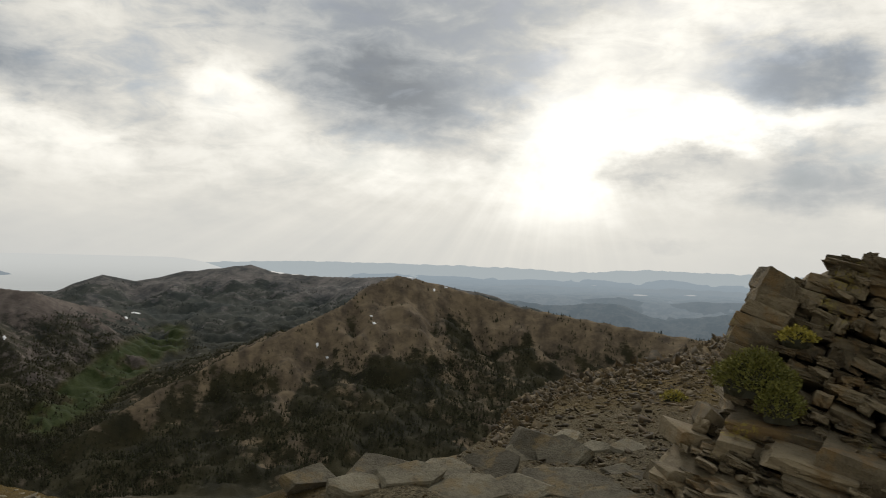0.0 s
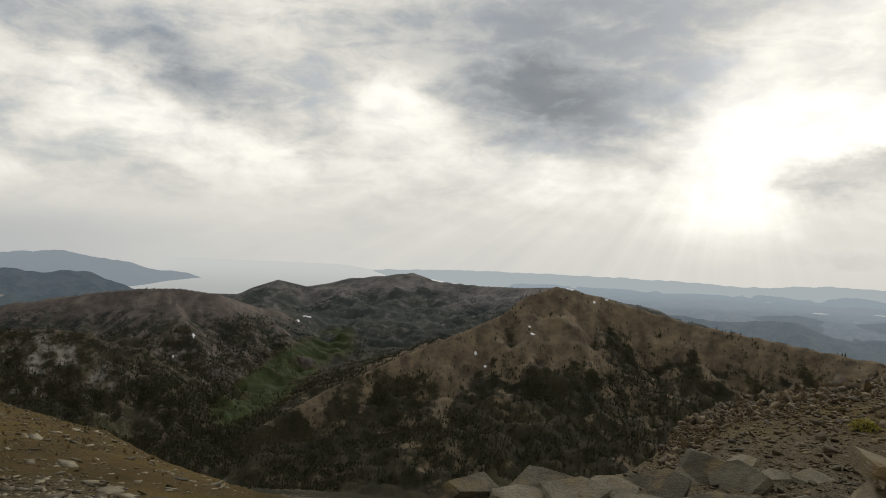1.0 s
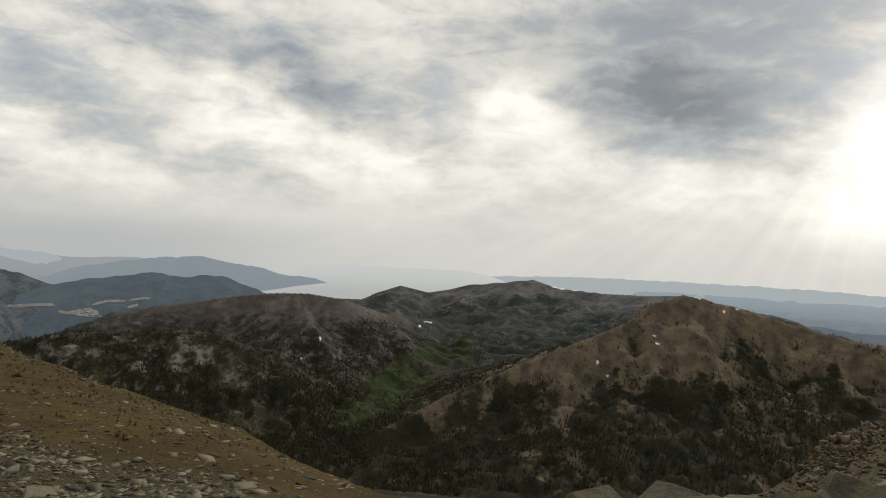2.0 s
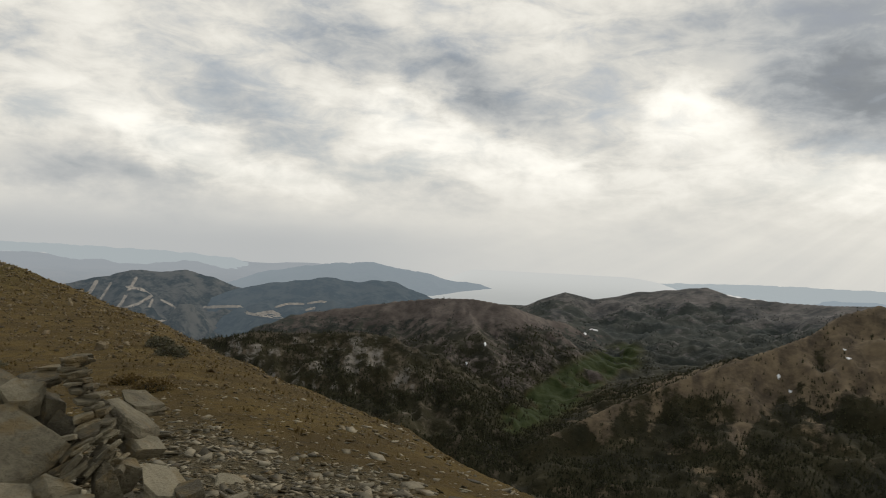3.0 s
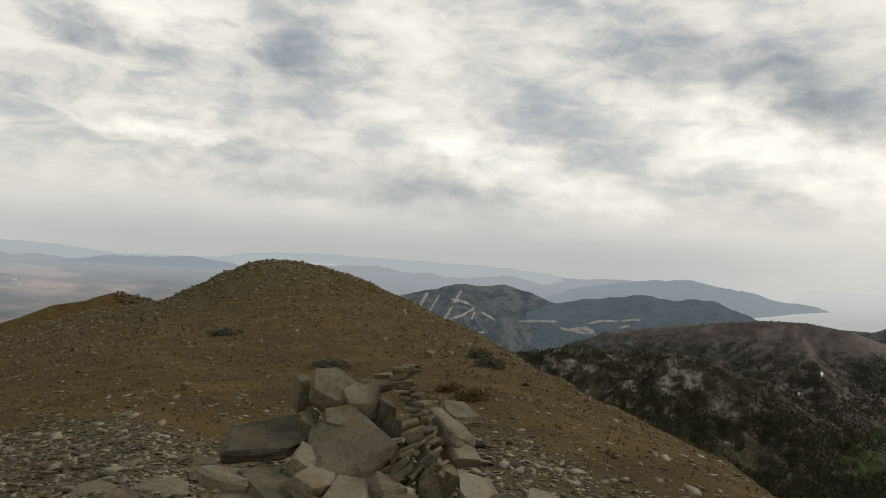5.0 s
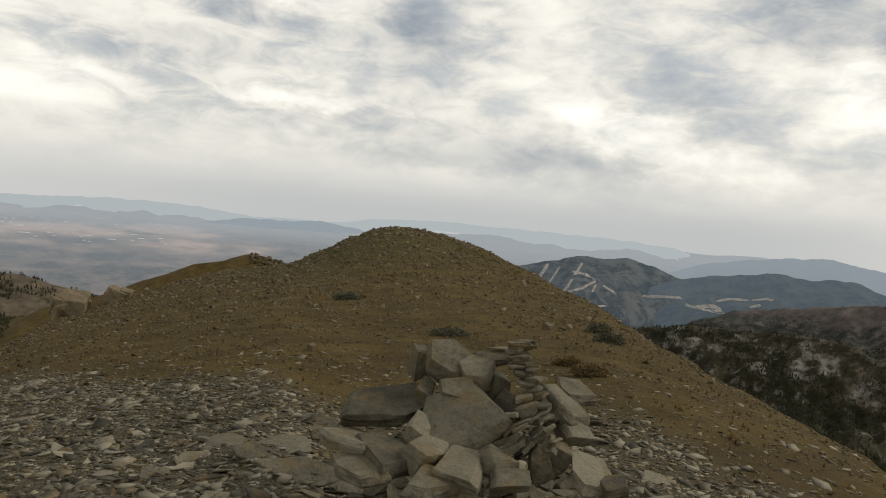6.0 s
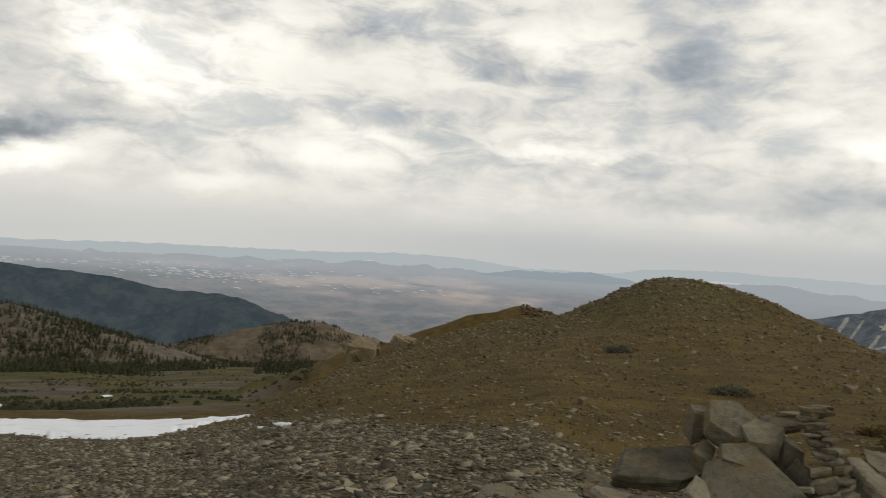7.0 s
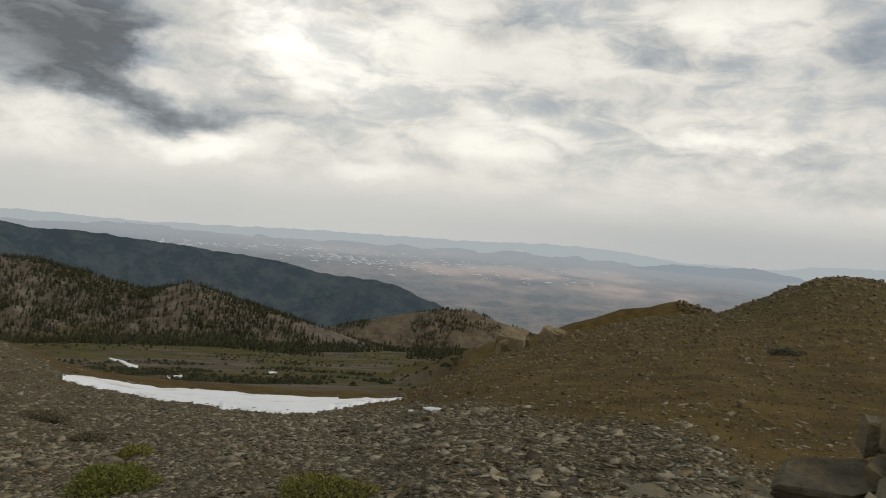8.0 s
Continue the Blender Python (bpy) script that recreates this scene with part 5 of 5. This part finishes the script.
def run(slope, name, label, line, half):
    """A bare strip down a far slope along a line of bearings and angles."""
    bm = bmesh.new()
    pts = []
    for (b0, e0), (b1, e1) in zip(line, line[1:]):
        for k in range(6):
            pts.append((b0 + (b1 - b0) * k / 6, e0 + (e1 - e0) * k / 6))
    pts.append(line[-1])
    rows = []
    for i, (b_, e_) in enumerate(pts):
        a = pts[max(i - 1, 0)]
        c = pts[min(i + 1, len(pts) - 1)]
        tb, te = c[0] - a[0], c[1] - a[1]
        ln = math.hypot(tb, te) or 1
        wv = 0.72 * half * (1 + 0.35 * noise.noise((i * 0.45, b_ * 2.0, 0))) * (0.5 if i in (0, len(pts) - 1) else 1)
        rows.append([bm.verts.new(on_slope(slope, b_ + s_ * wv * te / ln, e_ - s_ * wv * tb / ln, 20.0)) for s_ in (-1, 0, 1)])
    for a, c in zip(rows, rows[1:]):
        for k in range(2):
            bm.faces.new((a[k], a[k + 1], c[k + 1], c[k]))
    bmesh.ops.recalc_face_normals(bm, faces=bm.faces)
    ob = new(name, mesh_of(name, bm, HAZE_RUNS))
    return tagged(ob, label, "ski run", "bare strips on the far mountain")


for line, half in [
    ([(-57.2, -2.9), (-57.5, -3.5), (-57.9, -4.2)], 0.17), ([(-54.7, -2.6), (-55.15, -3.5), (-55.6, -4.4), (-56.0, -5.0)], 0.13),
    ([(-55.4, -3.3), (-54.4, -3.45), (-53.7, -3.9), (-54.6, -4.5), (-55.8, -4.9)], 0.13), ([(-53.1, -4.13), (-52.35, -4.5), (-51.7, -5.0), (-52.1, -5.4), (-53.1, -5.65), (-54.1, -5.8)], 0.10),
    ([(-53.6, -4.1), (-53.9, -4.9), (-54.3, -5.7)], 0.10), ([(-56.3, -3.0), (-56.6, -3.6), (-57.0, -4.3)], 0.10),
]:
    run("ski_mountain", "ski_run", "pale bare ski run cut through forest", line, half)
for line, half in [
    ([(-50.7, -4.53), (-49.9, -4.6), (-48.7, -4.5), (-47.7, -4.47), (-47.1, -4.95), (-46.0, -5.1), (-44.6, -5.2)], 0.13), ([(-45.2, -4.45), (-44.3, -4.17), (-43.1, -4.14)], 0.12),
    ([(-42.9, -4.1), (-41.9, -3.9), (-41.4, -3.98)], 0.10), ([(-46.6, -5.0), (-45.4, -4.8), (-44.8, -5.05)], 0.18), ([(-43.0, -4.6), (-42.4, -4.4), (-42.0, -4.7)], 0.12),
]:
    run("wooded_hill", "clearing", "pale bare clearing in dark forest", line, half)

# ---- far city on the plain ----
CT = random.Random(8)
bm = bmesh.new()
for i in range(300):
    mid_, wide_, e_, deep_ = CT.choice([(-106.5, 2.6, -2.32, 0.09), (-103.5, 2.2, -2.75, 0.10), (-101.5, 2.6, -3.05, 0.10), (-114, 2.2, -2.5, 0.08), (-97, 5.0, -2.45, 0.2), (-92, 5, -3.2, 0.25), (-104, 9, -2.8, 0.5)])
    b_ = CT.gauss(mid_, wide_)
    e_ = min(e_ + CT.gauss(0, deep_), -1.5)
    r_ = float(np.interp(-e_, [1.05, 3.2, 6.4], [4860, 3400, 2700]))
    p = aim(b_, e_, r_ - 30)
    k = CT.uniform(5, 16) * (1 if CT.random() < 0.85 else 2.6)
    bmesh.ops.create_cube(bm, size=1, matrix=Matrix.Translation(p) @ pose(0, 0, 0, 0, 0, -b_) @ Matrix.Diagonal((k, 12, CT.uniform(1.2, 2.4), 1)))
tagged(new("far_town", mesh_of("far_town", bm, HAZE_ROOFS_GLINTS)), "pale roofs of a far city in haze", "city", kind="stuff")

# ---- conifers on the slopes ----
m, n, s = material("pine_needles", 0.9, 0.1)
pick = n.add("ShaderNodeNewGeometry").outputs["Random Per Island"]
n.put(s, "Base Color", n.blend(pick, (0.016, 0.018, 0.010), (0.054, 0.052, 0.025)))
PINE = m
# same needles with haze painted in: paler and bluer for the farther ridges
m, n, s = material("hazed_pine_needles", 0.9, 0.1)
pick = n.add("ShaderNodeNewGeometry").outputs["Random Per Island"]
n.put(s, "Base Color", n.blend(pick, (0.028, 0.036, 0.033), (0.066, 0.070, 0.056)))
PINE_HAZED = m


def conifer_template(rng, sides=5):
    """A ragged pine: stem and three skirts of boughs, one unit tall."""
    co, tri = [], []

    def skirt(z0, z1, r0):
        base_ = len(co)
        turn = rng.random() * 6.28
        lean_x, lean_y = rng.uniform(-0.04, 0.04), rng.uniform(-0.04, 0.04)
        for i in range(sides):
            a = turn + i * 2 * math.pi / sides
            k = r0 * rng.uniform(0.65, 1.25)
            co.append((k * math.cos(a), k * math.sin(a), z0 + rng.uniform(-0.05, 0.05)))
        co.append((lean_x, lean_y, z1))
        for i in range(sides):
            tri.append((base_ + i, base_ + (i + 1) % sides, base_ + sides))
    skirt(0.02, 0.55, 0.30)
    skirt(0.30, 0.80, 0.24)
    skirt(0.58, 1.05, 0.15)
    return np.array(co), np.array(tri)


PINES = [conifer_template(RNG) for _ in range(8)]
SHADE = np.maximum.accumulate(ANGLES, axis=0)


def wood_stuff(name, label, count, b0, b1, r0, r1, tall, density, broad=1.0, mat=PINE):
    """A wood of many pines in one mesh, thinned by a density over the land."""
    b_ = TR.uniform(b0, b1, count)
    r_ = r0 * (r1 / r0) ** TR.uniform(0, 1, count)
    x_, y_ = r_ * np.sin(np.radians(b_)), r_ * np.cos(np.radians(b_))
    z_ = grid_z(x_, y_)
    i = np.clip(np.searchsorted(RANGES, r_) - 1, 0, len(RANGES) - 1)
    j = np.clip(np.searchsorted(BEARINGS, b_) - 1, 0, len(BEARINGS) - 1)
    e_ = np.degrees(np.arctan2(z_ - EYE, r_))
    seen = e_ > SHADE[i, j] - np.degrees(tall[1] / r_) * 1.5
    keep = seen & (TR.uniform(0, 1, count) < density(x_, y_, b_, r_, e_))
    x_, y_, z_, r_ = x_[keep], y_[keep], z_[keep], r_[keep]
    size = TR.uniform(tall[0], tall[1], len(x_)) * TR.uniform(0.7, 1.1, len(x_))
    which = TR.randint(0, len(PINES), len(x_))
    cos, fac, base_ = [], [], 0
    for k, (co, tri) in enumerate(PINES):
        sel = np.nonzero(which == k)[0]
        if not len(sel):
            continue
        sc = size[sel][:, None, None] * np.array([1.0, 1.0, 1.0]) * np.stack([broad * TR.uniform(0.9, 1.6, len(sel))] * 2 + [np.ones(len(sel))], -1)[:, None]
        p = co[None] * sc + np.stack([x_[sel], y_[sel], z_[sel]], -1)[:, None]
        cos.append(p.reshape(-1, 3))
        fac.append((tri[None] + (np.arange(len(sel)) * len(co))[:, None, None] + base_).reshape(-1, 3))
        base_ += len(sel) * len(co)
    ob = new(name, raw_mesh(name, np.concatenate(cos), np.concatenate(fac), mat))
    return tagged(ob, label, "forest", kind="stuff")


def lake_side(x_, y_, b_, r_, e_):
    patch = fbm(x_, y_, 130, 4, 0.6)
    low_ = smooth(-e_, 6.0, 11.0)
    d_ = low_ * smooth(patch, -0.6, 0.15) + (1 - low_) * 0.35 * smooth(patch, 0.15, 0.5)
    front = (b_ > -26) & (r_ < along(CRESTS["main"][0], 1, np.clip(b_, -26, 39)) + 40)
    edge = under_treeline(x_, y_, b_, e_)
    d_ = np.where(front, 0.04 + 0.55 * smooth(edge, -2.4, 1.4) * (0.2 + 0.8 * smooth(patch, -0.35, 0.35)), d_)
    d_ = np.where(front & (b_ > 3), np.maximum(d_, 0.3 * smooth(patch, 0.1, 0.4)), d_)
    rust = smooth(-b_, 17, 20) * (r_ > 1350)
    d_ = np.maximum(d_ * (1 - 0.8 * rust * (e_ > -5.2)), rust * smooth(patch, -0.1, 0.35) * 0.75 * smooth(-e_, 4.4, 6.0))
    granite = smooth(-b_, 33, 36) * (r_ < 1800)
    d_ = np.where(granite > 0.5, 0.16 + 0.64 * smooth(patch, -0.25, 0.3), d_)
    gully_ = np.exp(-((b_ + 27.0 - 0.35 * (e_ + 6.5)) / 1.1) ** 2) * smooth(-e_, 4.6, 5.6) * smooth(e_, -9.5, -8.0) * (r_ > 1350)
    d_ = np.maximum(d_, 0.8 * gully_)
    far_ = (r_ > 2100) | ((b_ > -20.5) & ~front & (r_ > 1500))
    d_ = np.where(far_, 0.45 * smooth(patch, -0.1, 0.4) * smooth(-e_, 2.1, 4.2), d_)
    grass = surface_masks(x_, y_, grid_z(x_, y_))["meadow"]
    return d_ * (1 - 0.9 * grass)


wood_stuff("mountain_pines", "dark pines scattered over the valley slopes", 130000, -62, 26, 950, 1800, (3.2, 6.8), lake_side, 0.68)
wood_stuff("far_pines", "dark pines on the farther ridges", 60000, -58, 12, 1800, 2700, (3.2, 6.2), lake_side, 0.85, PINE_HAZED)


def desert_side(x_, y_, b_, r_, e_):
    patch = fbm(x_, y_, 60, 4, 0.6)
    hills = smooth(-b_, 107, 110) * (r_ > 470)
    dome = (b_ > -108) * (r_ > 600) * smooth(patch, -0.15, 0.2) * np.where(b_ > -98, 0.95, 0.40 * smooth(-e_, 7.0, 8.6))
    floor_ = (r_ > 330) * smooth(patch, -0.15, 0.3) * 0.6 * smooth(r_, 380, 500) * np.where(b_ < -118, 0.4, 1.0)
    return np.maximum(np.maximum(hills * (0.30 + 0.55 * smooth(patch, -0.4, 0.3)), dome), floor_)


wood_stuff("hill_pines", "small dark pines speckling the stony hills", 64000, -134, -88, 300, 1000, (2.4, 5.2), desert_side, 0.62)

# ---- low shrubs ----


def leaf_material(name, a, b_):
    m, n, s = material(name, 0.6, 0.25)
    pick = n.add("ShaderNodeNewGeometry").outputs["Random Per Island"]
    n.put(s, "Base Color", n.blend(pick, a, b_))
    return m


GREEN = leaf_material("shrub_leaves", (0.085, 0.090, 0.018), (0.22, 0.205, 0.045))
BRIGHT = leaf_material("cushion_leaves", (0.075, 0.085, 0.015), (0.17, 0.175, 0.03))
LICHEN = leaf_material("yellow_lichen", (0.24, 0.20, 0.030), (0.42, 0.35, 0.06))
DRY = leaf_material("dry_grass", (0.10, 0.066, 0.022), (0.22, 0.15, 0.05))
SAGE = leaf_material("grey_sage", (0.075, 0.07, 0.04), (0.16, 0.145, 0.085))
# near-black green for the mound that paints shade inside the shrubs
SHADE_CORE = leaf_material("shrub_shade_core", (0.022, 0.022, 0.010), (0.03, 0.028, 0.013))
STEM = leaf_material("shrub_stems", (0.07, 0.05, 0.03), (0.11, 0.08, 0.05))


def leaves(rng, count, wide, deep, tall, leaf, lumps):
    """Leaves on the outside of a lumpy dome; each a small folded diamond."""
    co, fac = [], []
    for i in range(count):
        a, h = rng.uniform(0, 6.283), rng.random() ** 0.7
        r = math.sqrt(max(0.0, 1 - h * h))
        k = 1 + lumps * math.sin(3 * a + 2.1) * math.sin(5 * h + a) + rng.uniform(-0.28, 0.10)
        c = Vector((r * math.cos(a) * wide * k, r * math.sin(a) * deep * k, h * tall * k))
        out = Vector((c.x / wide, c.y / deep, c.z / tall + 0.3)).normalized()
        side = out.cross(Vector((rng.uniform(-1, 1), rng.uniform(-1, 1), rng.uniform(-1, 1)))).normalized()
        up = (out * rng.uniform(0.3, 1) + side.cross(out) * rng.uniform(-1, 1)).normalized()
        l = leaf * rng.uniform(0.6, 1.3)
        base_ = len(co)
        co += [c, c + up * l * 0.5 + side * l * 0.3, c + up * l + out * l * 0.2, c + up * l * 0.5 - side * l * 0.3]
        fac.append((base_, base_ + 1, base_ + 2, base_ + 3))
    return np.array([v[:] for v in co]), np.array(fac)


def stems(rng, count, wide, deep, tall, thick):
    bm = bmesh.new()
    for i in range(count):
        a, h = rng.uniform(0, 6.283), rng.uniform(0.3, 1.0)
        tip = Vector((math.cos(a) * wide * 0.8 * math.sqrt(1 - h * h * 0.9), math.sin(a) * deep * 0.8 * math.sqrt(1 - h * h * 0.9), tall * 0.85 * h))
        foot = Vector((tip.x * 0.1, tip.y * 0.1, -0.03))
        turn = (tip - foot).to_track_quat("Z", "Y").to_matrix().to_4x4()
        bmesh.ops.create_cone(bm, cap_ends=False, segments=4, radius1=thick, radius2=thick * 0.4, depth=(tip - foot).length,
                              matrix=Matrix.Translation((tip + foot) / 2) @ turn)
    return bm


def shrub(name, label, at, wide, deep, tall, leaf, count, mat, seed, turn=0.0, lumps=0.18):
    rng = random.Random(seed)
    ob = base_empty(name, at, label, "shrub")
    ob.rotation_euler = (0, 0, radians(turn))
    co, fac = leaves(rng, count, wide, deep, tall, leaf, lumps)
    # solid dark mound under the leaves, painted as their inner shade
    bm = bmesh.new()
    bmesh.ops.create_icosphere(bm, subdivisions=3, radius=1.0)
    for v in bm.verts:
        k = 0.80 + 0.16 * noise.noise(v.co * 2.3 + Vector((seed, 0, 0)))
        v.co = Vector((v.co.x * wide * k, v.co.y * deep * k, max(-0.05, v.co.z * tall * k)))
    part("inner_foliage", mesh_of("inner_foliage", bm, SHADE_CORE), ob, "solid dark core coloured as shade behind the leaves")
    part("foliage", raw_mesh("foliage", co, fac, mat), ob)
    part("stem_bundle", mesh_of("stems", stems(rng, 26, wide, deep, tall, 0.007), STEM), ob, "thin brown woody stems")
    return ob


shrub("shrub", "leafy green shrub growing from the outcrop", aim(22.3, -8.8, 6.5), 0.27, 0.22, 0.27, 0.024, 6500, GREEN, 1, -22, 0.22)
shrub("shrub", "leafy green shrub hanging over the ledge", aim(24.0, -10.4, 6.3), 0.15, 0.13, 0.22, 0.024, 2200, GREEN, 2, -22, 0.22)
shrub("lichen_tuft", "bright yellow-green tuft on the outcrop", aim(24.9, -5.4, 6.85), 0.13, 0.10, 0.11, 0.025, 700, LICHEN, 3, -24)
shrub("lichen_tuft", "yellow-green tuft beside the outcrop", spot(17.0, 11.5), 0.16, 0.12, 0.13, 0.03, 600, LICHEN, 4, -17)
for b_, e_, wide, tall, mat, count, label, seed in [
    (-117.8, -18.8, 0.48, 0.20, BRIGHT, 4200, "low bright green cushion shrub among talus", 5), (-102.4, -19.6, 0.46, 0.20, GREEN, 4000, "low green cushion shrub among talus", 6),
    (-123.0, -14.4, 0.42, 0.16, SAGE, 1500, "low grey-brown sage among talus", 7), (-120.0, -15.8, 0.24, 0.12, SAGE, 900, "low grey-brown sage among talus", 8),
    (-116.8, -16.9, 0.26, 0.13, GREEN, 900, "small olive shrub among talus", 9), (-53.4, -10.4, 0.34, 0.20, DRY, 900, "dry golden grass clump on the slope", 10),
    (-55.0, -9.9, 0.30, 0.16, DRY, 800, "dry golden grass clump on the slope", 11), (-60.4, -12.4, 0.3, 0.12, DRY, 700, "dry golden grass clump beside the cairn", 12),
    (-53.0, -7.4, 0.55, 0.30, SAGE, 900, "low olive shrub on the slope", 13), (-52.2, -8.0, 0.5, 0.26, SAGE, 900, "low olive shrub on the slope", 14),
    (-63.9, -8.6, 0.55, 0.2, SAGE, 800, "low olive shrub on the slope", 15), (-71.8, -6.6, 0.7, 0.3, SAGE, 600, "low olive shrub on the slope", 16),
]:
    r_ = first_hit(b_, e_)
    shrub("shrub", label, spot(b_, r_), wide * (1.5 if seed < 10 else 1.0), wide * (1.2 if seed < 10 else 0.8), tall, 0.018 + 0.0016 * r_, int(count * 1.6), mat, seed, seed * 40)

# ---- dry grass over the brown slope ----


def grass_stuff(name, label, x_, y_, tall, mat):
    z_ = grid_z(x_, y_)
    n_ = len(x_)
    blades = 9
    a = TR.uniform(0, 6.28, (n_, blades))
    spread = TR.uniform(0.1, 0.6, (n_, blades)) * tall[:, None]
    h = tall[:, None] * TR.uniform(0.5, 1.1, (n_, blades))
    foot = np.stack([x_[:, None] + 0.3 * spread * np.cos(a), y_[:, None] + 0.3 * spread * np.sin(a), np.repeat(z_[:, None], blades, 1)], -1)
    tip = foot + np.stack([spread * np.cos(a), spread * np.sin(a), h], -1)
    side = np.stack([-np.sin(a), np.cos(a), 0 * a], -1) * (0.10 * tall[:, None, None])
    co = np.stack([foot - side, foot + side, tip], 2).reshape(-1, 3)
    ob = new(name, raw_mesh(name, co, np.arange(len(co)).reshape(-1, 3), mat))
    return tagged(ob, label, "grass", kind="stuff")


x, y = sector(5200, -98, -30, 7, 90, 0.8)
keep = (np.hypot(x, y) < summit(x, y)[1] * 1.05) & (TR.uniform(0, 1, len(x)) > surface_masks(x, y, grid_z(x, y))["scree"]) & (fbm(x, y, 9, 3) > -0.25)
x, y = x[keep], y[keep]
grass_stuff("dry_grass", "dry golden grass tufts on the brown slope", x, y, (0.05 + 0.0022 * np.hypot(x, y)) * TR.uniform(0.6, 1.3, len(x)), DRY)

# ---- low scrub over the high meadow ----


def scrub_cover(x_, y_, b_, r_, e_):
    return 0.7 * smooth(fbm(x_, y_, 34, 4, 0.65), 0.05, 0.4) * smooth(-b_, 91, 95)


wood_stuff("meadow_scrub", "low dark scrub patches in the high meadow", 15000, -134, -94, 60, 520, (0.35, 0.9), scrub_cover, 2.6)

# ---- small waters in the hazy low country, their glint painted by glowing pale material ----
for b_, e_, half in [(14.4, -2.75, 1.0), (18.0, -2.62, 0.8), (11.2, -2.2, 0.5)]:
    bm = bmesh.new()
    c = aim(b_, e_, float(np.interp(-e_, [1.2, 3.2], [4860, 3900])) - 60)
    ring = []
    for i in range(18):
        a = i * math.pi / 9
        k = 1 + 0.25 * math.sin(3 * a + b_)
        ring.append(bm.verts.new(c + pose(0, 0, 0, 0, 0, -b_) @ Vector((34 * half * k * math.cos(a), 60 * half * math.sin(a), 0))))
    bm.faces.new(ring)
    tagged(new("far_pond", mesh_of("far_pond", bm, HAZE_ROOFS_GLINTS)), "small bright water far off in haze", "lake", "far waters")
